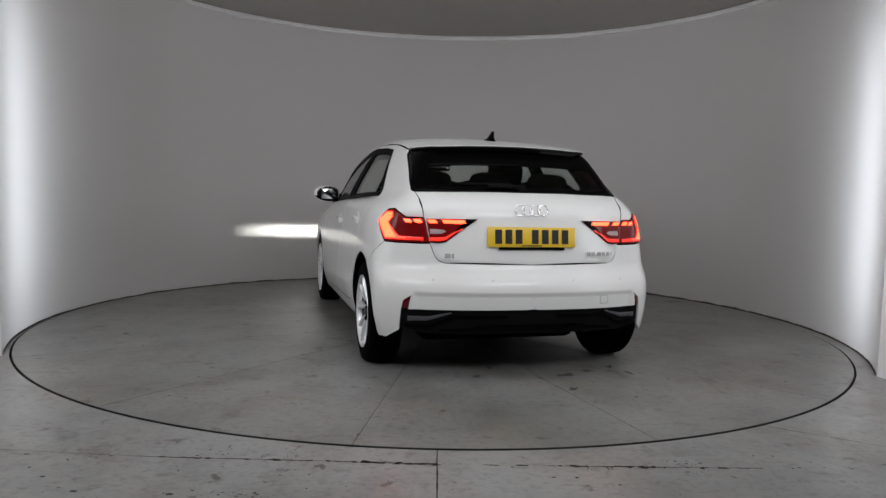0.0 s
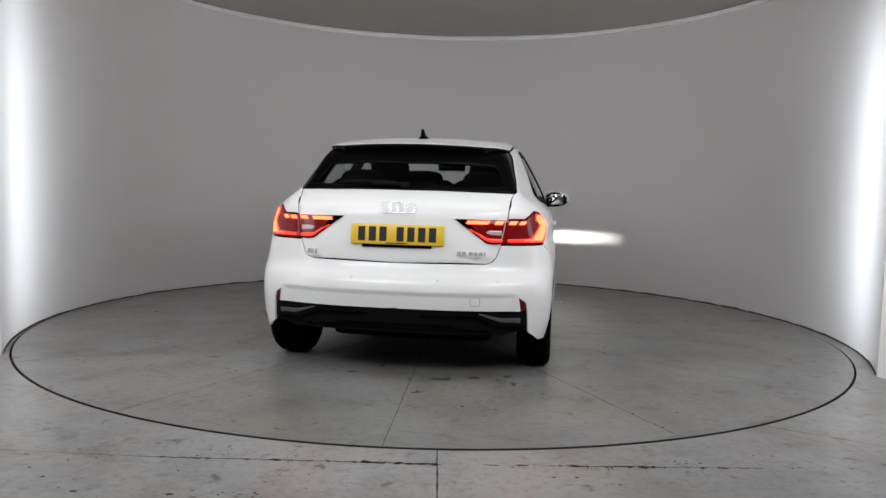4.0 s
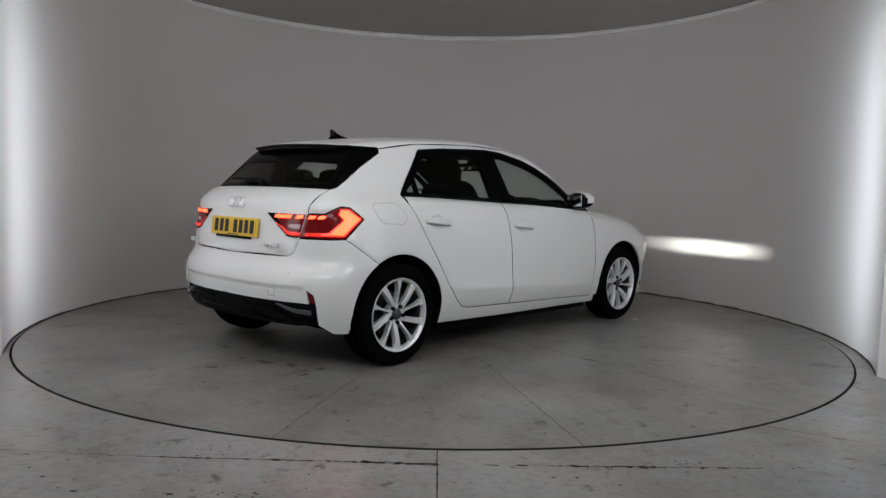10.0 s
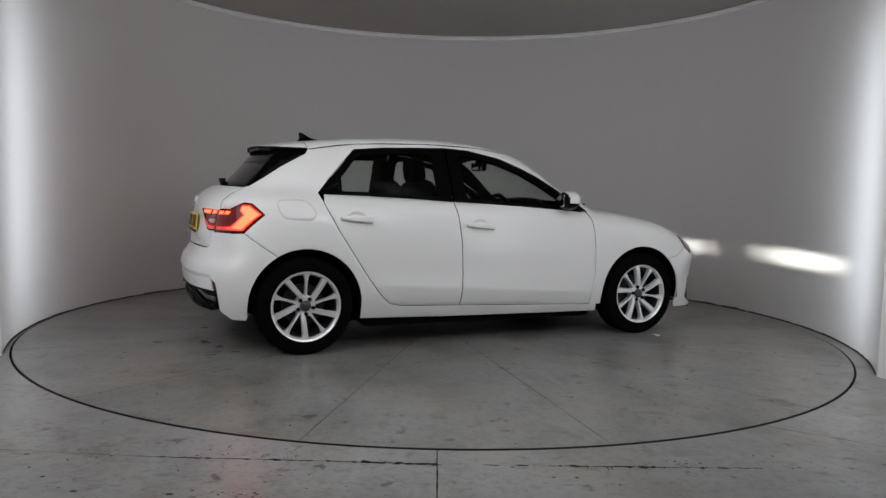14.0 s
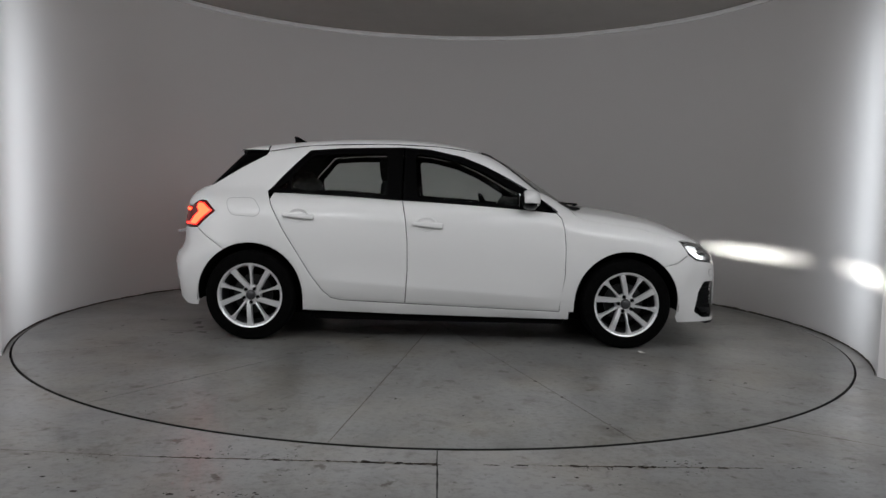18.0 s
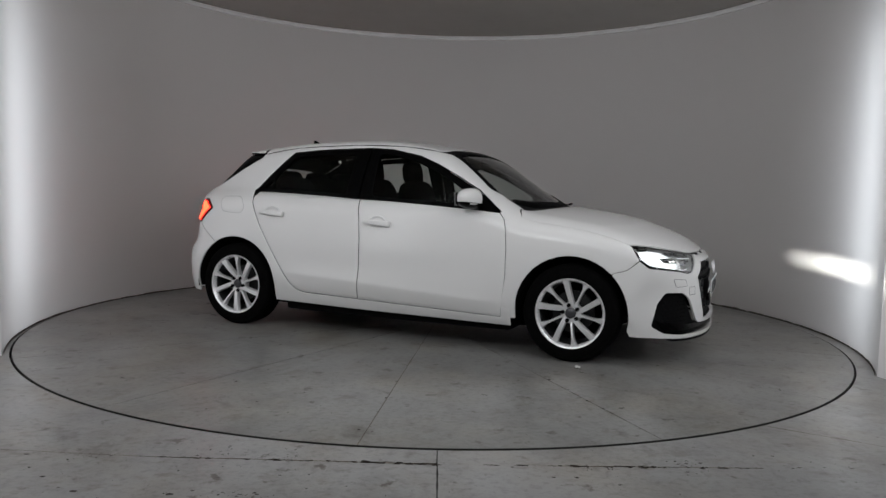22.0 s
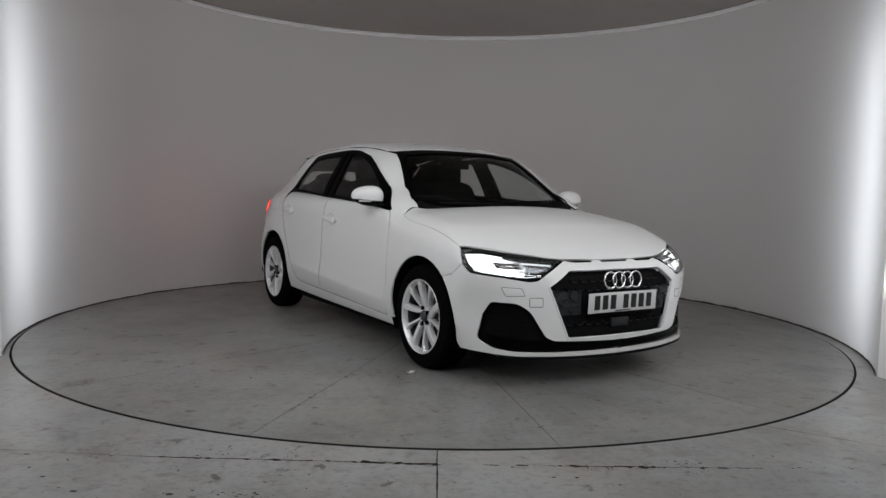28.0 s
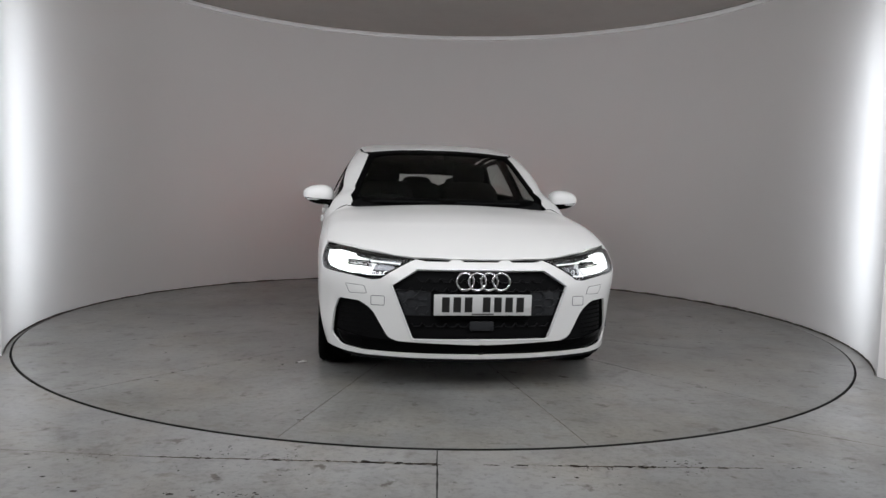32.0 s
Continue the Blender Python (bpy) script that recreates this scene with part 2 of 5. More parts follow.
rnd = random.Random(5)
spots_front = []
for x0, x1, n, big in ((-1.05, -0.52, 44, 0.7), (-0.36, 0.02, 40, 1.2), (0.20, 0.40, 8, 1.0), (0.45, 1.30, 80, 0.8), (-0.52, -0.36, 6, 0.6), (1.3, 1.7, 6, 0.6), (-1.6, -1.05, 8, 0.6)):
    for i in range(n):
        x = rnd.uniform(x0, x1)
        line = -3.117 + 0.009 * max(0, -x) + 0.024 * max(0, x) ** 1.6
        spots_front.append((x, line + rnd.gauss(-0.003, 0.005), big * (0.0025 + 0.009 * rnd.random() ** 2.5), rnd.uniform(1.4, 4.0)))
for x0, y0, dx, dy, n in ((-0.555, -3.12, 0.02, 0.08, 22), (-0.66, -3.45, 0.07, 0.02, 34), (0.60, -3.11, 0.012, 0.04, 16), (0.70, -3.125, 0.02, 0.008, 8), (1.02, -3.09, 0.05, 0.06, 26), (-1.30, -3.12, 0.03, 0.01, 5), (-1.9, -3.2, 0.25, 0.15, 12), (-0.85, -3.04, 0.10, 0.03, 14), (-0.90, -3.456, 0.015, 0.006, 6), (1.7, -3.2, 0.25, 0.2, 26), (0.3, -3.25, 0.35, 0.12, 26), (-1.0, -3.3, 0.4, 0.12, 26)):
    for i in range(n):
        spots_front.append((rnd.gauss(x0, dx), rnd.gauss(y0, dy), 0.0018 + 0.005 * rnd.random() ** 3, rnd.uniform(0.8, 2.0)))
spots_front += [(-1.222, -3.451, 0.007, 2.2), (-1.39, -3.33, 0.008, 1.6), (-0.895, -3.457, 0.009, 1.8), (-1.315, -3.118, 0.005, 1.2), (0.31, -3.135, 0.007, 1.6)]
tagged(new("floor_chips", chips("floor_chips", spots_front, 0.0008, 3)), "small dark chips in the floor paint along the joint", "paint chips", kind="stuff")


def motions():
    walk(turntable, [(t, pose(0, 0, 0, 0, 0, TURN * t)) for t in TIMES])
    rows = []
    for t in TIMES:
        a = radians(START + TURN * t)
        c, s = math.cos(a), math.sin(a)
        rows.append((t, pose(-(c * CX - s * CY), -(s * CX + c * CY), 0.004, 0, 0, START + TURN * t)))
    walk(car, rows)
    rows = []
    for t in TIMES:
        a = radians(68.7 + TURN * t)
        rows.append((t, pose(1.71 * math.cos(a), 1.71 * math.sin(a), 0.005, 0, 0, 30 + TURN * t)))
    walk(scrap, rows)


START, TURN, CX, CY = 104.68, -5.825, -0.0174, 0.0553
TIMES = [2.0 * i for i in range(17)]

# ---- the turntable: fourteen painted sectors with rusty joints ----
turntable = tagged(new("turntable"), "round grey painted turntable set flush in the floor", "turntable")


def sector_mesh(mid):
    """One sector of the table, with a gap of some millimetres to the next."""
    half = math.pi / 14
    v, fc = [], []
    rs = [0.12, 0.8, 1.5, 2.2, RT]
    m = 10
    for z in (0.004, -0.03):
        for r in rs:
            g = 0.0021 / r
            for i in range(m + 1):
                a = mid - half + g + (2 * half - 2 * g) * i / m
                v.append((r * math.cos(a), r * math.sin(a), z))
    k = len(rs) * (m + 1)
    for r in range(len(rs) - 1):
        for i in range(m):
            q = r * (m + 1) + i
            fc.append((q, q + m + 1, q + m + 2, q + 1))
    rim = [r * (m + 1) for r in range(len(rs))] + [(len(rs) - 1) * (m + 1) + i for i in range(1, m + 1)]
    rim += [r * (m + 1) + m for r in range(len(rs) - 2, -1, -1)] + list(range(m - 1, 0, -1))
    for i in range(len(rim)):
        a, b = rim[i], rim[(i + 1) % len(rim)]
        fc.append((a, a + k, b + k, b))
    return mesh_of("sector", v, fc, DISC, smooth=False)


for i in range(14):
    part("sector", sector_mesh(radians(6.4 + 360 / 14 * (i + 0.5))), turntable)
part("hub_plate", lathe("hub_plate", [(0.0, 0.004), (0.117, 0.004), (0.117, -0.03)], DISC, 40, "z"), turntable)
part("joint_bed", lathe("joint_bed", [(0.0, 0.0022), (RT - 0.01, 0.0022), (RT - 0.01, -0.03)], RUST, 80, "z"), turntable)
rnd = random.Random(11)
disc_spots = []
for i in range(210):
    r, a = 2.9 * math.sqrt(rnd.random()), rnd.random() * 6.283
    disc_spots.append((r * math.cos(a), r * math.sin(a), 0.002 + 0.006 * rnd.random() ** 3, rnd.uniform(0.7, 1.8)))
for k in range(14):
    a = radians(6.4 + 360 / 14 * k)
    for i in range(14):
        r = rnd.uniform(0.6, 2.9)
        disc_spots.append((r * math.cos(a) + rnd.gauss(0, 0.008), r * math.sin(a) + rnd.gauss(0, 0.008), 0.002 + 0.009 * rnd.random() ** 3, 1.0))
tagged(part("disc_chips", chips("disc_chips", disc_spots, 0.0046, 8), turntable), "small dark chips in the disc paint", kind="stuff")
part("edge_seal", lathe("edge_seal", [(RT - 0.002, 0.003), (RT + 0.003, 0.003), (RT + 0.003, -0.03)], RUBBER, 160, "z"), turntable)

STAIN = noisy(material("oil_stain", (0.035, 0.032, 0.03), 0.45), [(25, 0.4, 0.6, (2.4, 2.3, 2.2), ONE)])


def stain_mesh(seed, size):
    """A flat ragged patch."""
    n = 26
    v = [(0, 0, 0)]
    for i in range(n):
        a = 2 * math.pi * i / n
        r = size * (0.35 + 1.1 * abs(noise.noise((math.cos(a) * 1.7 + seed, math.sin(a) * 1.7, seed * 3.1))) + 0.3 * noise.noise((math.cos(a) * 5, math.sin(a) * 5, seed)))
        v.append((1.7 * r * math.cos(a), r * math.sin(a), 0))
    return mesh_of("stain", v, [(0, i + 1, (i + 1) % n + 1) for i in range(n)], STAIN, False)


for i, (r, a, s) in enumerate(((1.84, 294.6, 0.055), (1.80, 300.4, 0.045), (1.79, 306.8, 0.038), (2.12, 291.0, 0.03), (1.77, 277.8, 0.03), (1.96, 306.2, 0.032), (1.58, 282.0, 0.028), (1.86, 289.0, 0.02), (1.87, 119.9, 0.035), (1.70, 112.0, 0.03), (2.59, 357.5, 0.016), (2.3, 200.0, 0.03), (2.5, 60.0, 0.018))):
    ob = part("stain", stain_mesh(i * 1.37 + 0.3, s), turntable, "dark oil stain")
    ob.matrix_local = pose(r * math.cos(radians(a)), r * math.sin(radians(a)), 0.0048, 0, 0, a + 80 + 17 * i)


def scrap_mesh():
    """A crumpled scrap of paper that lies on the table."""
    n = 7
    top, low = [], []
    for i in range(n):
        for j in range(n):
            x, y = (i / (n - 1) - 0.5) * 0.055, (j / (n - 1) - 0.5) * 0.026
            x += 0.006 * noise.noise((i * 0.9, j * 0.9, 2.0))
            y += 0.006 * noise.noise((i * 0.9, j * 0.9, 5.0))
            z = 0.002 + 0.014 * abs(noise.noise((i * 0.8, j * 0.8, 9.0)))
            top.append((x, y, z))
            low.append((x, y, z - 0.0006))
    fc = []
    k = n * n
    for i in range(n - 1):
        for j in range(n - 1):
            q = i * n + j
            fc.append((q, q + n, q + n + 1, q + 1))
            fc.append((k + q, k + q + 1, k + q + n + 1, k + q + n))
    return mesh_of("paper_scrap", top + low, fc, material("scrap_paper", (0.72, 0.71, 0.69), 0.8), False)


scrap = tagged(new("paper_scrap", scrap_mesh()), "small crumpled scrap of white paper lying on the turntable", "litter")

# ---- the car: its skin as smooth half-spaces, in car space (x forward, y to its left, z up) ----
def pchip(*pts):
    """A smooth curve through points that does not overshoot."""
    x = np.array(pts[0::2], float)
    y = np.array(pts[1::2], float)
    h, d = np.diff(x), np.diff(y) / np.diff(x)
    m = np.zeros(len(x))
    w1, w2 = 2 * h[1:] + h[:-1], h[1:] + 2 * h[:-1]
    ok = d[:-1] * d[1:] > 0
    with np.errstate(divide="ignore", invalid="ignore"):
        m[1:-1] = np.where(ok, (w1 + w2) / (w1 / d[:-1] + w2 / d[1:]), 0)
    m[0], m[-1] = d[0], d[-1]

    def at(q):
        q = np.clip(q, x[0], x[-1])
        i = np.clip(np.searchsorted(x, q) - 1, 0, len(h) - 1)
        t = (q - x[i]) / h[i]
        return (2 * t**3 - 3 * t**2 + 1) * y[i] + (t**3 - 2 * t**2 + t) * h[i] * m[i] + (3 * t**2 - 2 * t**3) * y[i + 1] + (t**3 - t**2) * h[i] * m[i + 1]

    return at


def smax(a, b, k):
    h = np.maximum(k - np.abs(a - b), 0) / k
    return np.maximum(a, b) + h * h * k / 4


side_w = pchip(-2.0, 0.80, -1.7, 0.846, -1.28, 0.872, -0.7, 0.864, 0.0, 0.862, 0.7, 0.864, 1.28, 0.872, 1.6, 0.856, 2.1, 0.80)
side_lean = pchip(0.05, 0.09, 0.2, 0.046, 0.28, 0.022, 0.36, 0.006, 0.46, 0.0, 0.6, 0.003, 0.7, 0.010, 0.8, 0.022, 0.88, 0.036, 0.95, 0.058, 1.0, 0.085, 1.06, 0.16, 1.2, 0.5)
nose_x = pchip(0.05, 2.02, 0.13, 2.058, 0.2, 2.066, 0.4, 2.06, 0.52, 2.055, 0.6, 2.044, 0.66, 2.022, 0.7, 1.985, 0.76, 1.90, 0.85, 1.70)
tail_x = pchip(0.1, -1.86, 0.25, -1.925, 0.36, -1.945, 0.47, -1.953, 0.55, -1.940, 0.62, -1.895, 0.66, -1.884, 0.74, -1.877, 0.85, -1.860, 0.91, -1.852, 0.96, -1.835, 1.01, -1.79, 1.05, -1.73, 1.2, -1.55)
bonnet_z = pchip(0.6, 1.08, 0.74, 1.07, 0.86, 1.005, 0.95, 0.971, 1.09, 0.957, 1.25, 0.935, 1.43, 0.907, 1.6, 0.868, 1.75, 0.818, 1.88, 0.760, 1.97, 0.712, 2.1, 0.60)
glass_w = pchip(-1.8, 0.64, -1.5, 0.690, -1.2, 0.742, -0.9, 0.782, -0.3, 0.800, 0.3, 0.792, 0.8, 0.735, 1.05, 0.680)
roof_z = pchip(-1.6, 1.312, -1.45, 1.333, -1.25, 1.364, -0.97, 1.395, -0.68, 1.416, -0.35, 1.424, -0.1, 1.414, 0.15, 1.380, 0.40, 1.322, 0.6, 1.25)
screen_x = pchip(0.85, 1.14, 0.93, 1.03, 1.08, 0.80, 1.23, 0.575, 1.32, 0.42, 1.38, 0.25, 1.45, 0.0)
hatch_x = pchip(0.95, -1.80, 1.04, -1.70, 1.2, -1.54, 1.31, -1.435, 1.45, -1.285)


def body_fn(p):
    x, y, z = p[..., 0], np.abs(p[..., 1]), p[..., 2]
    line = 0.397 - 0.055 * (x + 0.2)
    up, down = np.clip((0.55 - z) / (0.55 - line), 0, 1), np.clip((line - z) / 0.15, 0, 1)
    fold = 0.017 * np.where(z > line, up**2.0, 1 - down**1.5) * np.clip((0.90 - np.abs(x + 0.02)) * 4, 0, 1)
    tuck = 0.09 * np.clip((-1.25 - x) / 0.6, 0, 1) ** 2 * np.clip((z - 0.6) / 0.3, 0, 1)
    a = y - side_w(x) + side_lean(z) + tuck - fold
    dip = np.clip((0.64 - z) / 0.26, 0, 1)
    corner = 0.07 * np.clip((y - 0.58) / 0.20, 0, 1.2) ** 2 * dip**2 * (3 - 2 * dip)
    b = x - nose_x(z) + 0.17 * (y / 0.72) ** 2.6 + corner
    step = 0.012 * np.clip((0.500 - z) / 0.022, 0, 1) * np.clip((0.67 - y) / 0.03, 0, 1)
    c = tail_x(z) + step + 0.155 * (y / 0.74) ** 3 - x
    d = z - bonnet_z(x) + 0.035 * (y / 0.6) ** 2
    return smax(smax(smax(a, d, 0.13), b, 0.10), c, 0.09)


def cabin_fn(p):
    x, y, z = p[..., 0], np.abs(p[..., 1]), p[..., 2]
    q = z - 0.98
    a = y - glass_w(x) + 0.44 * q + 0.28 * q * np.abs(q)
    b = (x - screen_x(z) + 0.14 * (y / 0.6) ** 2) * 0.6
    c = (hatch_x(z) + 0.07 * (y / 0.62) ** 2 - x) * 0.7
    d = z - roof_z(x) + 0.030 * (y / 0.55) ** 2
    return smax(smax(smax(a, d, 0.075), b, 0.05), c, 0.04)


def whole_fn(p):
    """Body and cabin in one, with a soft valley between them."""
    return -smax(-body_fn(p), -smax(cabin_fn(p), 0.95 - p[..., 2], 0.02), 0.05)


def shoot(fn, base, n):
    """The first point of the skin on each ray that comes in along -n."""
    n = np.array(n, float)
    n /= np.linalg.norm(n)
    s = np.linspace(2.6, -2.6, 150)
    p = base[:, None, :] + s[None, :, None] * n
    inside = fn(p) < 0
    i = np.maximum(inside.argmax(1), 1)
    lo, hi = s[i - 1], s[i]
    for _ in range(22):
        mid = (lo + hi) / 2
        ins = fn(base + mid[:, None] * n) < 0
        hi, lo = np.where(ins, mid, hi), np.where(ins, lo, mid)
    out = base + hi[:, None] * n
    return out, inside.any(1)


def slope(fn, p):
    e = 2e-3
    g = np.stack([fn(p + e * np.eye(3)[i]) - fn(p - e * np.eye(3)[i]) for i in range(3)], -1)
    return g / np.maximum(np.linalg.norm(g, axis=-1, keepdims=True), 1e-9)


SIDE, FRONT, REAR, TOP = (0, -1, 0), (1, 0, 0), (-1, 0, 0), (0, 0, 1)


def spot(fn, kind, a, b):
    """A point of the skin from two of its coordinates: S x z, F y z, R y z, T x y."""
    base, n = {"S": ((a, 0, b), SIDE), "F": ((0, a, b), FRONT), "R": ((0, a, b), REAR), "T": ((a, b, 0.7), TOP)}[kind]
    return shoot(fn, np.array([base], float), n)[0][0]


def spots(fn, many):
    """The same for many points that share one kind."""
    kind = many[0][0]
    base = np.array([{"S": (a, 0, b), "F": (0, a, b), "R": (0, a, b), "T": (a, b, 0.7)}[kind] for _, a, b, *_ in many], float)
    return shoot(fn, base, {"S": SIDE, "F": FRONT, "R": REAR, "T": TOP}[kind])[0]


def frame_axes(n):
    n = np.array(n, float) / np.linalg.norm(n)
    up = np.array((0, 0, 1.0)) if abs(n[2]) < 0.9 else np.array((1.0, 0, 0))
    u = np.cross(up, n)
    u /= np.linalg.norm(u)
    return n, u, np.cross(n, u)


def soft(points, r):
    """Rounds a polygon's corners. A point may carry its own radius as a third number."""
    out, k = [], len(points)
    for i in range(k):
        p = np.array(points[i][:2], float)
        ri = points[i][2] if len(points[i]) > 2 else r
        a, b = np.array(points[i - 1][:2], float) - p, np.array(points[(i + 1) % k][:2], float) - p
        la, lb = np.linalg.norm(a), np.linalg.norm(b)
        turn = math.acos(max(-1, min(1, float(a @ b / (la * lb)))))
        d = min(ri, la * 0.45, lb * 0.45)
        if d < 1e-4 or turn > 2.85:
            out.append(tuple(p))
            continue
        a, b = p + a / la * d, p + b / lb * d
        for s in (0, 0.25, 0.5, 0.75, 1):
            out.append(tuple((1 - s) ** 2 * a + 2 * s * (1 - s) * p + s * s * b))
    return out


def resample(poly, step):
    out, k = [], len(poly)
    for i in range(k):
        a, b = np.array(poly[i]), np.array(poly[(i + 1) % k])
        m = max(1, int(np.ceil(np.linalg.norm(b - a) / step)))
        out += [a + (b - a) * j / m for j in range(m)]
    out = np.array(out)
    keep = np.linalg.norm(out - np.roll(out, 1, 0), axis=1) > 2e-4
    return out[keep]


def inset(poly, d):
    a, b = np.roll(poly, 1, 0), np.roll(poly, -1, 0)
    t = b - a
    t /= np.maximum(np.linalg.norm(t, axis=1, keepdims=True), 1e-9)
    area = (poly[:, 0] * b[:, 1] - b[:, 0] * poly[:, 1]).sum()
    s = 1 if area > 0 else -1
    return poly + s * d * np.stack([-t[:, 1], t[:, 0]], 1)


def inside_poly(pts, poly):
    x, y = pts[:, 0:1], pts[:, 1:2]
    a, b = poly, np.roll(poly, -1, 0)
    cond = (a[:, 1] > y) != (b[:, 1] > y)
    with np.errstate(divide="ignore", invalid="ignore"):
        xc = a[:, 0] + (y - a[:, 1]) * (b[:, 0] - a[:, 0]) / (b[:, 1] - a[:, 1])
    return (cond & (x < xc)).sum(1) % 2 == 1


def arch(cx, cz, r, a0, a1, n=14):
    return [("S", cx + r * math.cos(radians(a0 + (a1 - a0) * i / n)), cz + r * math.sin(radians(a0 + (a1 - a0) * i / n))) for i in range(n + 1)]


def skin(name, fn, n, outline, mat, holes=(), grid=0.03, gap=0.0014, offset=0.0, thick=0.012, bevel=0.002, r=0.0, flip=False, extra=()):
    """A panel of the skin: its outline is seen along n, filled with small faces, laid on the surface and given thickness.
    outline: points as (kind, a, b) for spot(), with a corner radius if a fourth number is given."""
    nn, u, v = frame_axes(n)

    def flat(loop):
        pts = [None] * len(loop)
        for kind in {q[0] for q in loop}:
            at = [i for i, q in enumerate(loop) if q[0] == kind]
            for i, w in zip(at, spots(fn, [loop[i] for i in at])):
                pts[i] = (float(w @ u), float(w @ v), *loop[i][3:])
        return resample(np.array(soft(pts, r)), grid * 0.7)

    loops = [inset(flat(outline), gap)] + [inset(flat(h), -gap) for h in holes]
    lo, hi = loops[0].min(0), loops[0].max(0)
    gx, gy = np.meshgrid(np.arange(lo[0], hi[0], grid), np.arange(lo[1], hi[1], grid))
    gx = gx + (np.arange(gx.shape[0]) % 2)[:, None] * grid / 2
    inner = np.stack([gx.ravel(), gy.ravel()], 1)
    edge = np.concatenate(loops)
    far = np.array([np.min(((edge - q) ** 2).sum(1)) for q in inner]) > (grid * 0.45) ** 2
    inner = inner[far]
    ring = np.concatenate([inset(l, 0.005 * (1 if i == 0 else -1)) for i, l in enumerate(loops)])
    free = np.concatenate([ring, inner])
    if extra:
        free = np.concatenate([free, np.stack([(q := spots(fn, extra)) @ u, q @ v], 1)])
    ok = inside_poly(free, loops[0])
    for h in loops[1:]:
        ok &= ~inside_poly(free, h)
    free = free[ok]
    pts = np.concatenate([edge, free])
    edges, k = [], 0
    for l in loops:
        edges += [(k + i, k + (i + 1) % len(l)) for i in range(len(l))]
        k += len(l)
    vo, _, fo, orig, _, _ = geometry.delaunay_2d_cdt([Vector(map(float, q)) for q in pts], edges, [], 0, 1e-6)
    flatp = np.array([tuple(q) for q in vo])
    cen = np.array([flatp[list(f)].mean(0) for f in fo])
    good = inside_poly(cen, loops[0])
    for h in loops[1:]:
        good &= ~inside_poly(cen, h)
    tri = [tuple(f) for f, g in zip(fo, good) if g]
    base = flatp[:, :1] * u + flatp[:, 1:] * v
    p, hit = shoot(fn, base, nn)
    nor = slope(fn, p)
    rim = np.array([any(o < len(edge) for o in os) for os in orig])
    top = p + nor * (offset - bevel * rim[:, None])
    low = p + nor * (offset - thick)
    if flip:
        top[:, 1] *= -1
        low[:, 1] *= -1
    k = len(top)
    a, b, c = (top[[f[i] for f in tri]] for i in range(3))
    nm = nor.copy()
    if flip:
        nm[:, 1] *= -1
    out = (np.cross(b - a, c - a) * nm[[f[0] for f in tri]]).sum(1) > 0
    tri = [f if o else f[::-1] for f, o in zip(tri, out)]
    verts, faces = list(top), list(tri)
    verts += list(low)
    faces += [tuple(i + k for i in f[::-1]) for f in tri]
    seen = {}
    for f in tri:
        for i in range(3):
            seen[(f[i], f[(i + 1) % 3])] = 1
    for (i, j) in list(seen):
        if (j, i) not in seen:
            m = len(verts)
            verts += [top[i], top[j], low[j], low[i]]
            faces.append((m + 1, m, m + 3, m + 2))
    used = sorted({i for f in faces for i in f})
    new_i = {o: q for q, o in enumerate(used)}
    me = mesh_of(name, [verts[i] for i in used], [tuple(new_i[i] for i in f) for f in faces], mat)
    # black inner trim; on the panel edges the black paints in the gaps' shade
    if mat is PAINT and gap >= 0.0014 and thick > 0.01:
        me.materials.append(LINING_GAP_SHADE)
        for q in me.polygons[len(tri):]:
            q.material_index = 1
    return me


car = tagged(new("hatchback_car"), "white five-door hatchback car with headlamps on, parked on a turntable", "car")


def both(name, *args, parent=None, label="", shadow=True, **kw):
    """The same panel on the car's right and left side."""
    made = []
    for i, flip in enumerate((False, True)):
        me = skin(name, *args, flip=flip, **kw)
        made.append(part(name, me, parent[i] if parent else car, label, shadow))
    return made


RA, FA = (-1.283, 0.312), (1.281, 0.312)
BELT = [("S", -1.150, 1.012), ("S", -0.862, 1.010), ("S", -0.55, 0.998), ("S", -0.263, 0.981)]
BELT2 = [("S", -0.263, 0.981), ("S", 0.0, 0.970), ("S", 0.271, 0.955), ("S", 0.584, 0.935), ("S", 0.79, 0.918)]
BLINE = [("S", -0.263, 0.981), ("S", -0.240, 0.86), ("S", -0.222, 0.70), ("S", -0.217, 0.503), ("S", -0.222, 0.40), ("S", -0.229, 0.277)]
REAR_EDGE = [("S", -0.229, 0.277), ("S", -0.66, 0.291), ("S", -0.73, 0.305), ("S", -0.785, 0.35), ("S", -0.875, 0.467), ("S", -1.07, 0.77), ("S", -1.152, 0.925), ("S", -1.166, 0.965), ("S", -1.150, 1.012)]
FRONT_EDGE = [("S", 0.79, 0.918), ("S", 0.828, 0.875), ("S", 0.845, 0.80), ("S", 0.855, 0.684), ("S", 0.855, 0.50), ("S", 0.824, 0.245)]

CREASE = [("S", -0.95 + 0.012 * i, 0.397 - 0.055 * (-0.75 + 0.012 * i) + d) for i in range(152) for d in (0.0, 0.014, -0.012)]
rear_doors = both("rear_door", body_fn, SIDE, BELT + BLINE[1:] + REAR_EDGE[1:-1], PAINT, grid=0.024, gap=0.0026, extra=CREASE)
front_doors = both("front_door", body_fn, SIDE, BELT2 + FRONT_EDGE[1:] + BLINE[::-1][:-1], PAINT, grid=0.024, gap=0.0026, extra=CREASE)

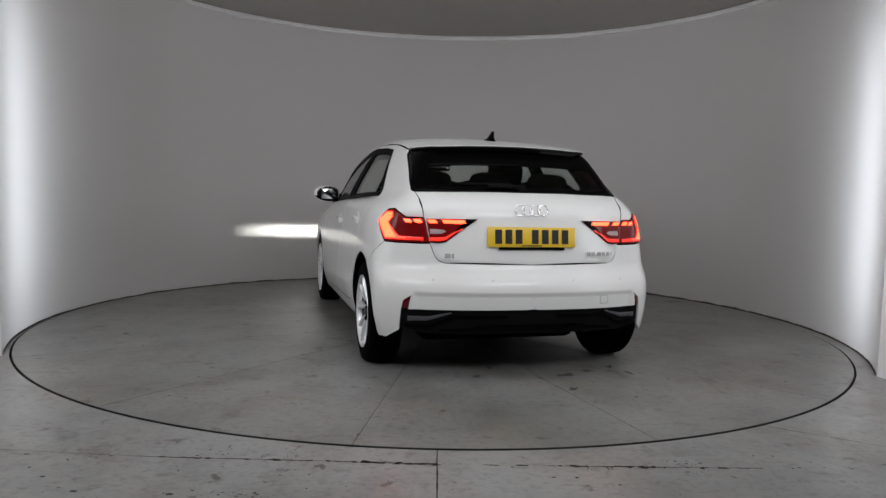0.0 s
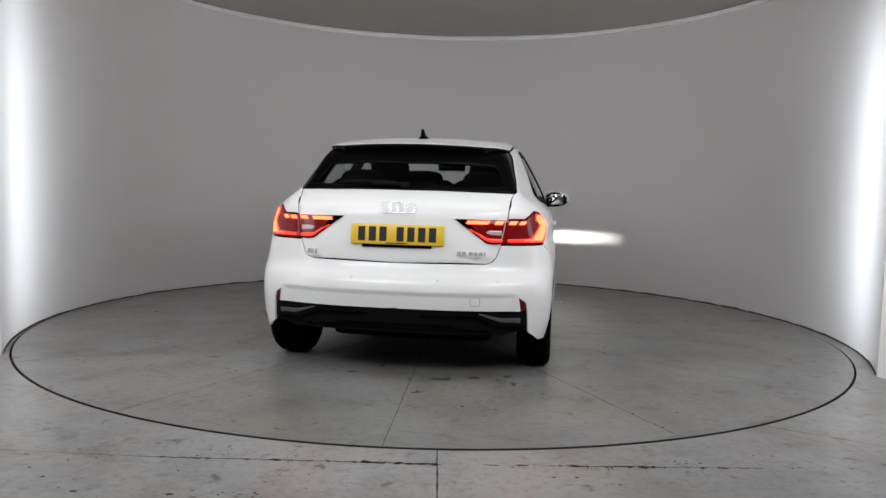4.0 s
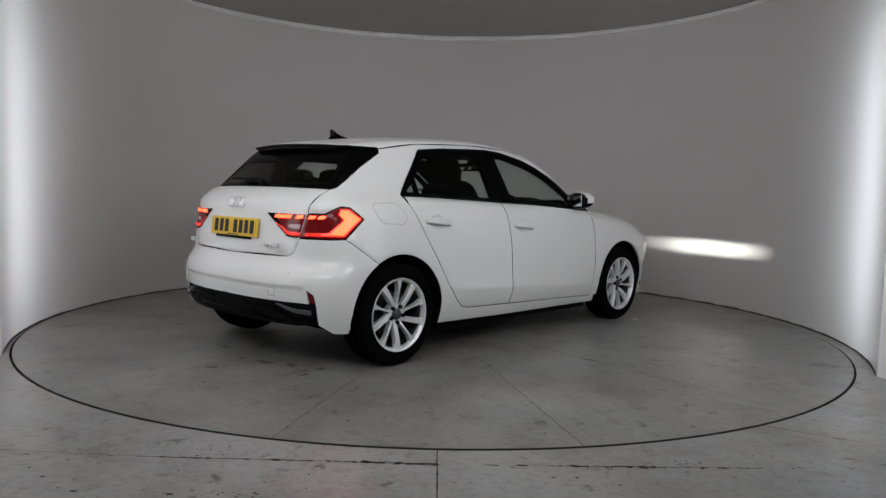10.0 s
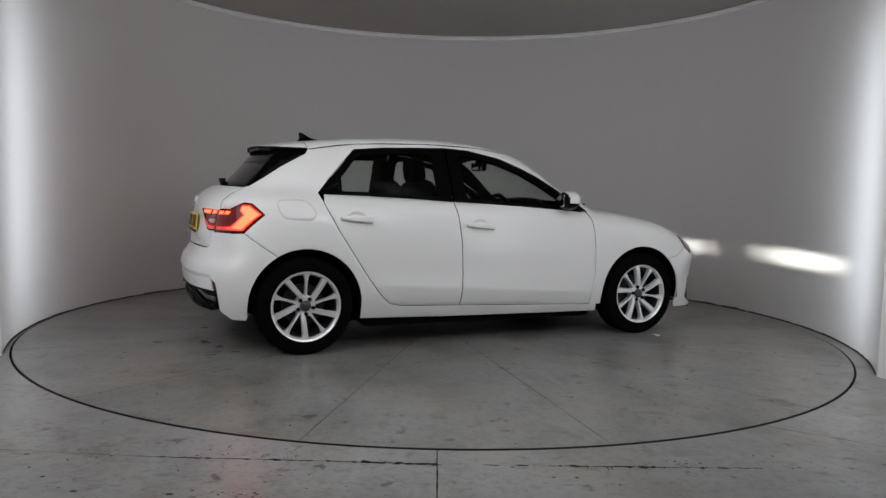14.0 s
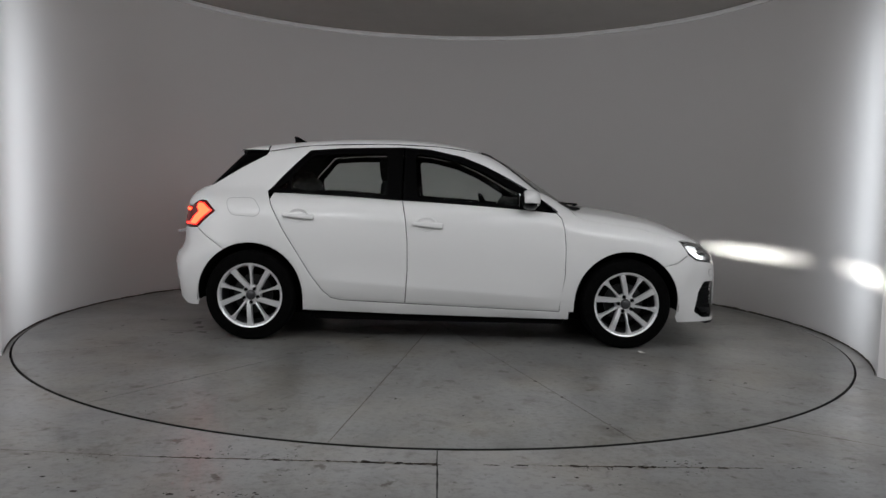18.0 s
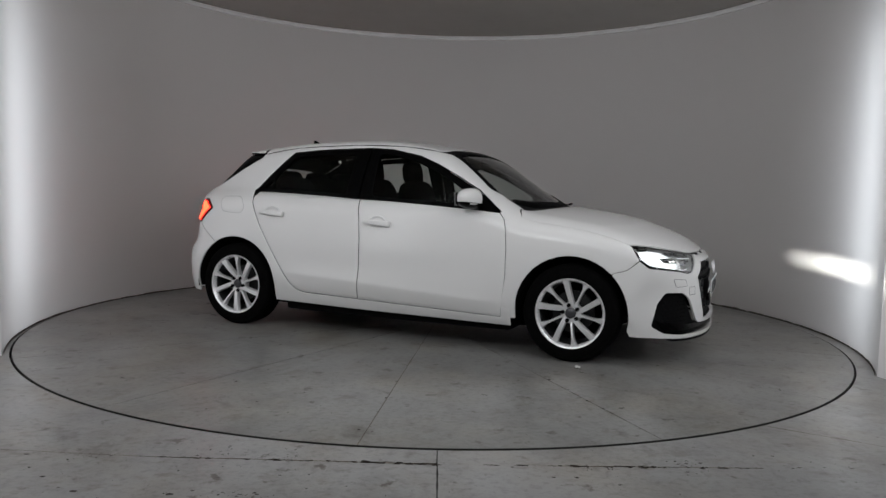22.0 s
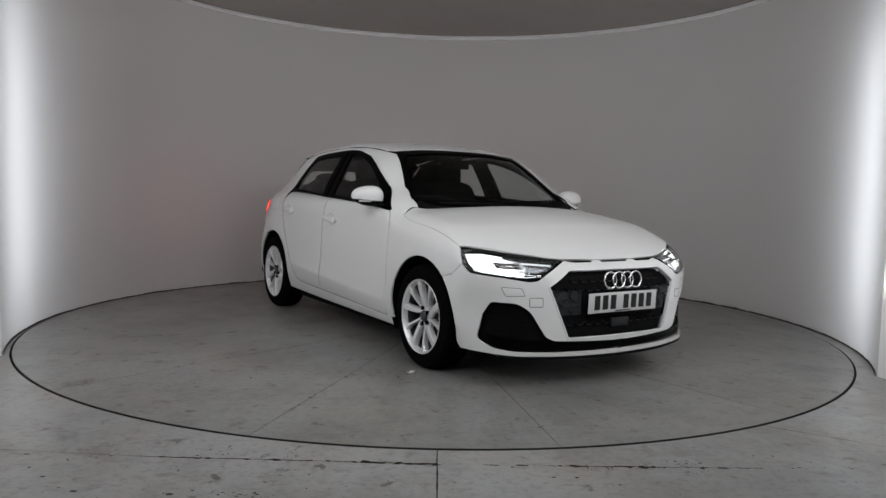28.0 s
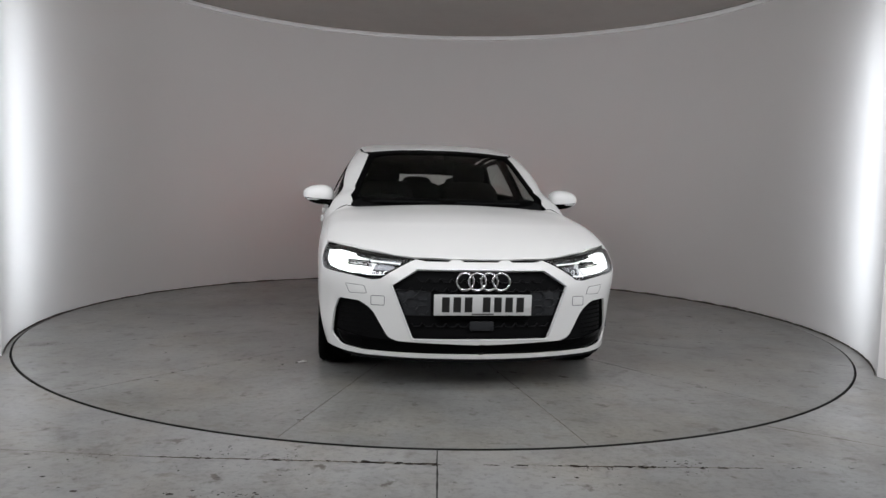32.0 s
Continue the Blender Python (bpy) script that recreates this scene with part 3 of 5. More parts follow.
# windows
REAR_TOP = [("S", -0.27, 1.343), ("S", -0.71, 1.326), ("S", -0.92, 1.306, 0.02), ("S", -1.10, 1.118), ("S", -1.185, 1.019)]
REAR_DLO = REAR_TOP + [("S", -0.862, 1.016), ("S", -0.55, 1.003), ("S", -0.27, 0.985)]
REAR_PANE = [("S", -0.375, 1.300, 0.03), ("S", -0.70, 1.292), ("S", -0.90, 1.275, 0.03), ("S", -1.03, 1.125), ("S", -1.03, 1.034, 0.01), ("S", -0.862, 1.034), ("S", -0.375, 1.010, 0.02)]
QUARTER_PANE = [("S", -1.052, 1.10), ("S", -1.052, 1.040, 0.01), ("S", -1.128, 1.040, 0.01)]
FRONT_TOP = [("S", -0.258, 1.343), ("S", -0.09, 1.333), ("S", 0.145, 1.286), ("S", 0.302, 1.224), ("S", 0.46, 1.145), ("S", 0.611, 1.061), ("S", 0.80, 0.925)]
FRONT_DLO = FRONT_TOP + [("S", 0.584, 0.940), ("S", 0.271, 0.960), ("S", 0.0, 0.975), ("S", -0.258, 0.986)]
FRONT_PANE = [("S", -0.185, 1.305, 0.04), ("S", -0.06, 1.295), ("S", 0.14, 1.246), ("S", 0.30, 1.182), ("S", 0.44, 1.105), ("S", 0.575, 1.02), ("S", 0.605, 0.962, 0.02), ("S", 0.271, 0.982), ("S", -0.160, 1.005, 0.02)]
frames = both("window_frame", cabin_fn, SIDE, REAR_DLO, FRAMEB, holes=[REAR_PANE, QUARTER_PANE], parent=rear_doors, label="gloss black window frame", gap=0.001, offset=-0.004, thick=0.03)
both("pane", cabin_fn, SIDE, REAR_PANE, GLASS, parent=rear_doors, label="tinted side window glass", gap=-0.003, offset=-0.010, thick=0.004, bevel=0)
both("quarter_pane", cabin_fn, SIDE, QUARTER_PANE, GLASS, parent=rear_doors, gap=-0.003, offset=-0.010, thick=0.004, bevel=0)
both("window_frame", cabin_fn, SIDE, FRONT_DLO, FRAMEB, holes=[FRONT_PANE], parent=front_doors, label="gloss black window frame", gap=0.001, offset=-0.004, thick=0.03)
both("pane", cabin_fn, SIDE, FRONT_PANE, GLASS, parent=front_doors, label="tinted side window glass", gap=-0.003, offset=-0.010, thick=0.004, bevel=0)

# the side frame: sill, quarter, pillars and roof rail in one pressing
ARCH_R = arch(*RA, 0.357, 0, 120)
LAMP_BACK = [("S", -1.53, 0.668), ("S", -1.60, 0.718), ("S", -1.655, 0.762), ("S", -1.532, 0.876), ("S", -1.603, 0.944)]
OPENING = [("S", -1.190, 1.019)] + [("S", -1.10, 1.121), ("S", -0.92, 1.309), ("S", -0.71, 1.329), ("S", -0.26, 1.346), ("S", -0.09, 1.336), ("S", 0.145, 1.289), ("S", 0.302, 1.227), ("S", 0.46, 1.149), ("S", 0.611, 1.065), ("S", 0.80, 0.926)]
OUTER = [("S", 0.893, 0.19), ("S", -0.29, 0.200), ("S", -0.926, 0.215), ("S", -0.926, 0.312)] + ARCH_R[1:] + LAMP_BACK
GATE_EDGE = [("R", -0.598, 0.902), ("R", -0.602, 0.95), ("R", -0.608, 1.01), ("R", -0.620, 1.042)]
OUTER += [("R", -0.735, 0.948), ("R", -0.685, 0.903)] + GATE_EDGE + [("S", -1.60, 1.052), ("S", -1.518, 1.102), ("S", -1.399, 1.180), ("S", -1.32, 1.224), ("S", -1.236, 1.270)]
OUTER += [("T", -1.222, -0.566), ("T", -0.9, -0.570), ("T", -0.4, -0.575), ("T", 0.0, -0.572), ("T", 0.25, -0.560)]
OUTER += [("F", -0.508, 1.302), ("F", -0.526, 1.27), ("F", -0.540, 1.24), ("F", -0.567, 1.18), ("F", -0.594, 1.12), ("F", -0.610, 1.09), ("F", -0.625, 1.06), ("F", -0.640, 1.03), ("F", -0.655, 1.00), ("T", 0.912, -0.662), ("T", 0.893, -0.694), ("S", 0.93, 0.90)]
OUTER += [("S", 0.84, 0.88), ("S", 0.856, 0.80), ("S", 0.866, 0.684), ("S", 0.866, 0.50), ("S", 0.842, 0.315), ("S", 0.893, 0.31)]
DOORS = OPENING + [("S", 0.79, 0.918)] + FRONT_EDGE[1:] + REAR_EDGE[:-1]
both("side_frame", whole_fn, (-0.25, -0.92, 0.28), OUTER, PAINT, holes=[DOORS], grid=0.03, gap=0.0015, offset=0.0005)

# bonnet, wings, roof, tailgate
WING_TOP = [("S", 0.90, 0.915), ("S", 0.955, 0.885), ("S", 1.05, 0.866), ("S", 1.20, 0.848), ("S", 1.35, 0.826), ("S", 1.50, 0.792), ("S", 1.62, 0.752)]
wing_curve = pchip(*[q for _, a, z in WING_TOP for q in (a, z)])
WING_TOP = [("S", float(a), float(wing_curve(a))) for a in np.linspace(0.90, 1.62, 26)]
WING = WING_TOP + [("S", 1.64, 0.738), ("S", 1.69, 0.662), ("S", 1.62, 0.60), ("S", 1.54, 0.578)] + arch(*FA, 0.357, 46, 180)[0:] + [("S", 0.924, 0.245), ("S", 0.826, 0.245), ("S", 0.857, 0.50), ("S", 0.857, 0.684), ("S", 0.847, 0.80), ("S", 0.830, 0.877)]
both("front_wing", body_fn, SIDE, WING, PAINT, grid=0.026, gap=0.0008, bevel=0.0012)
edge_r = [tuple(spot(body_fn, *q)) for q in WING_TOP]


def mirrored(pts):
    """A closed outline from its right half, given from the car's centre line round to the centre line."""
    return pts + [(k, -a, b) if k in "FR" else (k, a, -b) for k, a, b, *_ in pts[::-1] if abs(a if k in "FR" else b) > 1e-6]


right = [("T", 1.070, 0.0), ("T", 1.050, -0.3), ("T", 0.992, -0.53), ("T", 0.950, -0.62), ("T", 0.900, -0.69)] + [("T", float(w[0]), float(w[1])) for w in edge_r[1:]]
right += [("F", -0.745, 0.748), ("F", -0.609, 0.727), ("F", -0.45, 0.703), ("F", -0.353, 0.695), ("F", -0.15, 0.690), ("F", 0.0, 0.690)]
part("bonnet", skin("bonnet", body_fn, (0.25, 0, 0.97), mirrored(right), PAINT, grid=0.03, gap=0.0008, bevel=0.0012), car, "smooth white bonnet")
roof_half = [("F", 0.0, 1.348), ("F", -0.3, 1.343), ("F", -0.502, 1.324), ("T", 0.25, -0.557), ("T", 0.0, -0.569), ("T", -0.4, -0.572), ("T", -0.9, -0.567), ("T", -1.222, -0.563), ("T", -1.222, 0.0)]
part("roof", skin("roof", cabin_fn, TOP, mirrored(roof_half), PAINT, grid=0.035), car)
screen_half = [("F", 0.0, 1.344), ("F", -0.3, 1.339), ("F", -0.515, 1.317), ("F", -0.551, 1.24), ("F", -0.606, 1.12), ("F", -0.637, 1.06), ("F", -0.668, 1.00), ("F", -0.685, 0.962), ("F", -0.4, 0.945), ("F", 0.0, 0.948)]
view_half = [("F", 0.0, 1.318), ("F", -0.3, 1.313), ("F", -0.480, 1.290, 0.03), ("F", -0.518, 1.22), ("F", -0.574, 1.10), ("F", -0.622, 0.995, 0.03), ("F", -0.4, 0.985), ("F", 0.0, 0.985)]
screen = part("windscreen", skin("windscreen", cabin_fn, (0.8, 0, 0.6), mirrored(view_half), GLASS, grid=0.04, gap=-0.004, offset=-0.006, thick=0.005, bevel=0), car, "tinted windscreen glass")
part("windscreen_border", skin("windscreen_border", cabin_fn, (0.8, 0, 0.6), mirrored(screen_half), FRAMEB, holes=[mirrored(view_half)], grid=0.02, offset=0.0022, thick=0.010, bevel=0.001), screen, "black windscreen border")
hatch_half = [("R", 0.0, 1.305), ("R", -0.3, 1.302), ("R", -0.535, 1.290), ("R", -0.575, 1.20), ("R", -0.632, 1.045), ("R", -0.4, 1.050), ("R", 0.0, 1.053)]
hview_half = [("R", 0.0, 1.212), ("R", -0.3, 1.210), ("R", -0.508, 1.198, 0.03), ("R", -0.528, 1.16), ("R", -0.570, 1.085, 0.03), ("R", -0.4, 1.080), ("R", 0.0, 1.082)]
GATE_R = GATE_EDGE[::-1] + [("R", -0.587, 0.86), ("R", -0.566, 0.755), ("R", -0.542, 0.690), ("R", -0.522, 0.668), ("R", -0.490, 0.656), ("R", 0.0, 0.650)]
gate_half = [("R", 0.0, 1.050), ("R", -0.4, 1.047)] + GATE_R
tailgate = part("tailgate", skin("tailgate", whole_fn, (-0.95, 0, 0.3), mirrored(gate_half), PAINT, grid=0.03), car)
part("rear_window", skin("rear_window", cabin_fn, (-0.8, 0, 0.6), mirrored(hview_half), GLASS, grid=0.04, gap=-0.004, offset=-0.006, thick=0.005, bevel=0), tailgate, "dark tinted rear window")
part("window_border", skin("window_border", cabin_fn, (-0.8, 0, 0.6), mirrored(hatch_half), GLOSSB, holes=[mirrored(hview_half)], grid=0.03, offset=-0.003, thick=0.012), tailgate, "black border round the rear window")

# roof spoiler: the white tail of the roof, with a thin trailing edge
spoiler_half = [("T", -1.226, 0.0), ("T", -1.226, -0.568), ("T", -1.30, -0.556), ("T", -1.39, -0.525), ("T", -1.45, -0.44), ("T", -1.488, -0.2), ("T", -1.492, 0.0)]
spoiler_fn = lambda p: smax(np.maximum(p[..., 2] - roof_z(p[..., 0]) + 0.030 * (np.abs(p[..., 1]) / 0.55) ** 2, -1), np.abs(p[..., 1]) - 0.60, 0.12)
part("spoiler", skin("spoiler", spoiler_fn, TOP, mirrored(spoiler_half), PAINT, grid=0.03, thick=0.014, bevel=0.003), tailgate, "white roof spoiler")
under_half = [("T", -1.232, 0.0), ("T", -1.232, -0.555), ("T", -1.30, -0.540), ("T", -1.38, -0.508), ("T", -1.44, -0.43), ("T", -1.476, -0.2), ("T", -1.480, 0.0)]
part("spoiler_underside", skin("spoiler_underside", spoiler_fn, TOP, mirrored(under_half), GLOSSB, grid=0.03, offset=-0.0145, thick=0.02, bevel=0.003), tailgate, "gloss black underside of the spoiler")
FIN = [("S", -1.60, 1.050), ("S", -1.518, 1.106), ("S", -1.399, 1.184), ("S", -1.32, 1.228), ("S", -1.236, 1.274), ("S", -1.25, 1.300), ("S", -1.36, 1.300), ("R", -0.50, 1.295), ("R", -0.55, 1.18), ("R", -0.605, 1.058)]
both("hatch_fin", cabin_fn, (-0.6, -0.75, 0.2), FIN, GLOSSB, parent=[tailgate] * 2, grid=0.03, offset=-0.006, gap=0, label="gloss black side fin under the spoiler")

# bumpers
RB = [("S", -1.655, 0.760), ("S", -1.60, 0.716), ("S", -1.53, 0.666)] + arch(*RA, 0.357, 120.3, 188) + [("S", -1.645, 0.232), ("S", -1.72, 0.236), ("R", -0.728, 0.285), ("R", -0.724, 0.40)]
RB += [("R", -0.714, 0.452), ("R", -0.674, 0.480), ("R", -0.686, 0.403), ("R", -0.4, 0.405), ("R", 0.0, 0.405)]
rb_rear = [("R", 0.0, 0.648), ("R", -0.490, 0.654), ("R", -0.524, 0.666), ("R", -0.544, 0.690), ("R", -0.568, 0.757)]


def joined(name, make):
    """The right and left half of a panel welded along the centre line."""
    bm = bmesh.new()
    for flip in (False, True):
        bm.from_mesh(make(flip))
    bmesh.ops.delete(bm, geom=[q for q in bm.faces if all(abs(v.co.y) < 0.003 for v in q.verts)], context="FACES")
    mid = [v for v in bm.verts if abs(v.co.y) < 0.004]
    bmesh.ops.remove_doubles(bm, verts=mid, dist=0.006)
    me = bpy.data.meshes.new(name)
    bm.to_mesh(me)
    bm.free()
    me.materials.append(PAINT)
    me.polygons.foreach_set("use_smooth", [True] * len(me.polygons))
    return me


half = rb_rear + [("R", -0.735, 0.757)] + RB + [("R", 0.0, z) for z in (0.43, 0.46, 0.49, 0.52, 0.55, 0.58, 0.605, 0.63)]
LEDGE = [("R", -0.012 * i, z) for i in range(1, 60) for z in (0.506, 0.501, 0.489, 0.477, 0.472)]
rear_bumper = part("rear_bumper", joined("rear_bumper", lambda f: skin("half", body_fn, (-0.75, -0.66, 0), half, PAINT, grid=0.028, gap=0.0, bevel=0.0, flip=f, extra=LEDGE)), car)
lower_half = [("R", 0.0, 0.412), ("R", -0.70, 0.408), ("R", -0.728, 0.400), ("R", -0.728, 0.29), ("R", -0.6, 0.262), ("R", 0.0, 0.262)]
part("rear_valance", skin("rear_valance", body_fn, REAR, mirrored(lower_half), MATTB, grid=0.03, offset=-0.015), car, "matt black lower rear bumper")

# front bumper with openings for grille and intakes
GRILLE = [("F", 0.0, 0.640), ("F", -0.345, 0.640, 0.02), ("F", -0.476, 0.552, 0.02), ("F", -0.366, 0.272, 0.03), ("F", 0.0, 0.272)]
FOG = [("F", -0.745, 0.468, 0.02), ("F", -0.640, 0.464, 0.02), ("F", -0.575, 0.425, 0.04), ("F", -0.490, 0.280, 0.03), ("F", -0.44, 0.262), ("F", 0.0, 0.246), ("F", 0.0, 0.196), ("F", -0.3, 0.198), ("F", -0.635, 0.204), ("F", -0.735, 0.216, 0.02), ("F", -0.782, 0.262, 0.02), ("F", -0.768, 0.40)]
LAMP = [("S", 1.637, 0.738), ("F", -0.745, 0.747), ("F", -0.609, 0.725), ("F", -0.353, 0.692), ("F", -0.532, 0.586, 0.03), ("F", -0.577, 0.580), ("F", -0.700, 0.600), ("S", 1.745, 0.620), ("S", 1.690, 0.660)]
FB = [("F", 0.0, 0.676), ("F", -0.09, 0.676), ("F", -0.115, 0.687), ("F", -0.150, 0.688), ("F", -0.175, 0.676), ("F", -0.29, 0.676), ("F", -0.345, 0.686), ("F", -0.532, 0.583), ("F", -0.577, 0.577), ("F", -0.700, 0.597), ("S", 1.745, 0.616), ("S", 1.690, 0.657), ("S", 1.62, 0.597), ("S", 1.54, 0.575)]
FB += arch(*FA, 0.357, 45, -14) + [("S", 1.645, 0.19), ("S", 1.78, 0.190), ("F", -0.735, 0.188), ("F", -0.635, 0.182), ("F", -0.5, 0.180), ("F", -0.3, 0.176), ("F", 0.0, 0.172)]
loop = FB + [("F", 0.0, 0.184), ("F", 0.0, 0.196), *FOG[7:], *FOG[:5], ("F", 0.0, 0.246), ("F", 0.0, 0.272), *GRILLE[3:0:-1], ("F", 0.0, 0.640), ("F", 0.0, 0.655), ("F", 0.0, 0.670)]
front_bumper = part("front_bumper", joined("front_bumper", lambda f: skin("half", body_fn, (0.75, -0.66, 0), loop, PAINT, grid=0.026, gap=0.0, bevel=0.0, flip=f)), car)
part("grille", skin("grille", body_fn, FRONT, mirrored([(k, a * 1.01, b) for k, a, b, *_ in GRILLE]), MATTB, grid=0.04, offset=-0.03, thick=0.02), car, "black hexagonal front grille")
both("air_intake", body_fn, (0.8, -0.6, 0), FOG[:5] + [("F", -0.02, 0.246), ("F", -0.02, 0.196)] + FOG[7:], MATTB, grid=0.04, offset=-0.03, thick=0.02, gap=-0.004, label="black lower air intake")

# lamps
headlamps = [part("headlamp", skin("headlamp", body_fn, (0.72, -0.69, 0), LAMP, GLOSSB, grid=0.03, offset=-0.13, thick=0.01, gap=-0.002, flip=f), car, "lit headlamp in black housing") for f in (False, True)]
both("lens", body_fn, (0.72, -0.69, 0), LAMP, CLEAR, parent=headlamps, grid=0.03, offset=-0.002, thick=0.003, gap=0.002, bevel=0.001, label="clear lens", shadow=False)
TLO = [("R", -0.590, 0.897), ("R", -0.690, 0.898), ("R", -0.735, 0.943), ("S", -1.60, 0.940), ("S", -1.537, 0.876), ("S", -1.655, 0.766), ("R", -0.735, 0.764), ("R", -0.570, 0.766)]
TLI = [("R", -0.306, 0.900), ("R", -0.586, 0.897), ("R", -0.566, 0.767), ("R", -0.520, 0.764), ("R", -0.480, 0.772)]
tail_lamps = both("tail_lamp", whole_fn, (-0.75, -0.66, 0), TLO, REDL, grid=0.025, offset=0.004, thick=0.03, label="lit red tail lamp")
both("tail_lamp", whole_fn, REAR, TLI, REDL, parent=[tailgate, tailgate], grid=0.025, offset=0.005, thick=0.02, label="lit red tail lamp on the tailgate")


# ---- wheels ----
def wheel(cx, side):
    m = pose(cx, side * 0.755, 0.308) if side < 0 else pose(cx, side * 0.755, 0.308, 0, 0, 180)
    w = part("wheel", None, car)
    w.matrix_local = m
    return w


tyre_profile = [(0.205, 0.09), (0.222, 0.098), (0.262, 0.1), (0.292, 0.092), (0.3045, 0.075), (0.3075, 0.058), (0.300, 0.057), (0.300, 0.049), (0.308, 0.048), (0.308, 0.022), (0.300, 0.021), (0.300, 0.011), (0.308, 0.010), (0.308, -0.010), (0.300, -0.011), (0.300, -0.021), (0.308, -0.022), (0.308, -0.048), (0.300, -0.049), (0.300, -0.057), (0.3075, -0.058), (0.3045, -0.075), (0.292, -0.092), (0.262, -0.1), (0.222, -0.098), (0.205, -0.09)]
tyre_mesh = lathe("tyre", tyre_profile, TYRE, 72, "y")
rim_mesh = lathe("rim", [(0.2215, -0.096), (0.2195, -0.1005), (0.2135, -0.0985), (0.207, -0.093), (0.2035, -0.086), (0.200, -0.074), (0.1985, -0.060)], SILVER, 72, "y")
# darkened barrel; the black barrel_shadow disc below also stands for shade behind the spokes
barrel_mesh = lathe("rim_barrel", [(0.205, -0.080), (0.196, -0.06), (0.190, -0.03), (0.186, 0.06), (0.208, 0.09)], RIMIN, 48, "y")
back_mesh = lathe("brake_disc", [(0.02, 0.0), (0.135, 0.0), (0.135, 0.02), (0.02, 0.02)], material("brake_steel", (0.03, 0.03, 0.03), 0.5, 0.6), 48, "y")
well_mesh = lathe("barrel_shadow", [(0.0, 0.06), (0.19, 0.06)], DARK, 40, "y")
hub_mesh = lathe("hub_cap", [(0.0, -0.083), (0.024, -0.082), (0.031, -0.077), (0.034, -0.070), (0.034, -0.04)], material("hub_grey", (0.07, 0.07, 0.075), 0.35, 0.5), 32, "y")
centre_mesh = lathe("hub", [(0.030, -0.066), (0.050, -0.068), (0.064, -0.064), (0.068, -0.050), (0.068, -0.02)], SILVER, 48, "y")
bolt_mesh = lathe("bolt", [(0.0, -0.066), (0.009, -0.066), (0.0095, -0.072), (0.0125, -0.0745), (0.0125, -0.055)], MATTB, 16, "y")


def spoke_mesh(lean, widths, depth):
    """One spoke from hub to rim, with a flat face and falling flanks. lean: degrees by which its outer end is turned."""
    v, fc = [], []
    rows = 9
    width = pchip(*widths)
    tip = Vector((-0.212 * math.sin(radians(lean)), 0.212 * math.cos(radians(lean))))
    foot = Vector((0.0, 0.046))
    across = (tip - foot).normalized()
    across = Vector((across.y, -across.x))
    for i in range(rows):
        s = i / (rows - 1)
        at = foot.lerp(tip, s)
        w = float(width(np.array([s]))[0])
        y = -0.068 - 0.024 * math.sin(s * math.pi * 0.55) + depth * (1 - s)
        for off, dy in ((-0.54, 0.034), (-0.5, 0.005), (-0.42, 0.0), (0.42, 0.0), (0.5, 0.005), (0.54, 0.034)):
            q = at + across * (off * w)
            if s == 1:
                q = q.normalized() * 0.212
            v.append((q.x, y + dy, q.y))
    for i in range(rows - 1):
        for q in range(5):
            fc.append((i * 6 + q, i * 6 + q + 1, (i + 1) * 6 + q + 1, (i + 1) * 6 + q))
    fc += [tuple(range(6))[::-1], tuple((rows - 1) * 6 + q for q in range(6))]
    me = mesh_of("spoke", v, fc, SILVER)
    bm = bmesh.new()
    bm.from_mesh(me)
    bmesh.ops.recalc_face_normals(bm, faces=bm.faces[:])
    bm.to_mesh(me)
    bm.free()
    me.set_sharp_from_angle(angle=radians(28))
    return me


spoke_wide = spoke_mesh(20, (0.0, 0.027, 0.25, 0.031, 0.8, 0.035, 1.0, 0.043), 0.0)
spoke_slim = spoke_mesh(4, (0.0, 0.017, 0.5, 0.013, 0.75, 0.019, 1.0, 0.047), 0.007)


def build_wheel(cx, side, turn):
    w = wheel(cx, side)
    part("tyre", tyre_mesh, w, "black rubber tyre")
    part("rim", rim_mesh, w, "silver alloy rim")
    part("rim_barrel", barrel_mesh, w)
    part("brake_disc", back_mesh, w)
    part("hub", centre_mesh, w)
    part("hub_cap", hub_mesh, w, "dark grey hub cap")
    part("barrel_shadow", well_mesh, w)
    for i in range(5):
        ob = part("spoke", spoke_wide, w)
        ob.matrix_local = pose(0, 0, 0, 0, turn + 72 * i, 0)
        ob = part("spoke", spoke_slim, w)
        ob.matrix_local = pose(0, 0, 0, 0, turn + 21.0 + 72 * i, 0)
        a = radians(42.5 - turn + 72 * i)
        ob = part("bolt", bolt_mesh, w)
        ob.matrix_local = pose(0.050 * math.cos(a), -0.004, 0.050 * math.sin(a))


for cx, side, turn in ((1.281, -1, 10.5), (-1.282, -1, 55.5), (1.281, 1, 54), (-1.282, 1, 4)):
    build_wheel(cx, side, turn)
for cx in (1.281, -1.283):
    for side in (-1, 1):
        ob = part("arch_liner", lathe("arch_liner", [(0.36, -0.16), (0.362, 0.20), (0.05, 0.20)], DARK, 32, "y", (-7, 187)), car, "black wheel arch liner")
        ob.matrix_local = pose(cx, side * 0.68, 0.312, 0, 0, 0 if side < 0 else 180)
part("floor_pan", box_mesh("floor_pan", (2.9, 1.0, 0.15), (0.05, 0, 0.210), DARK, 0.04), car, "black underbody")
part("floor_side", box_mesh("floor_side", (1.75, 1.54, 0.10), (0.0, 0, 0.195), DARK, 0.02), car)

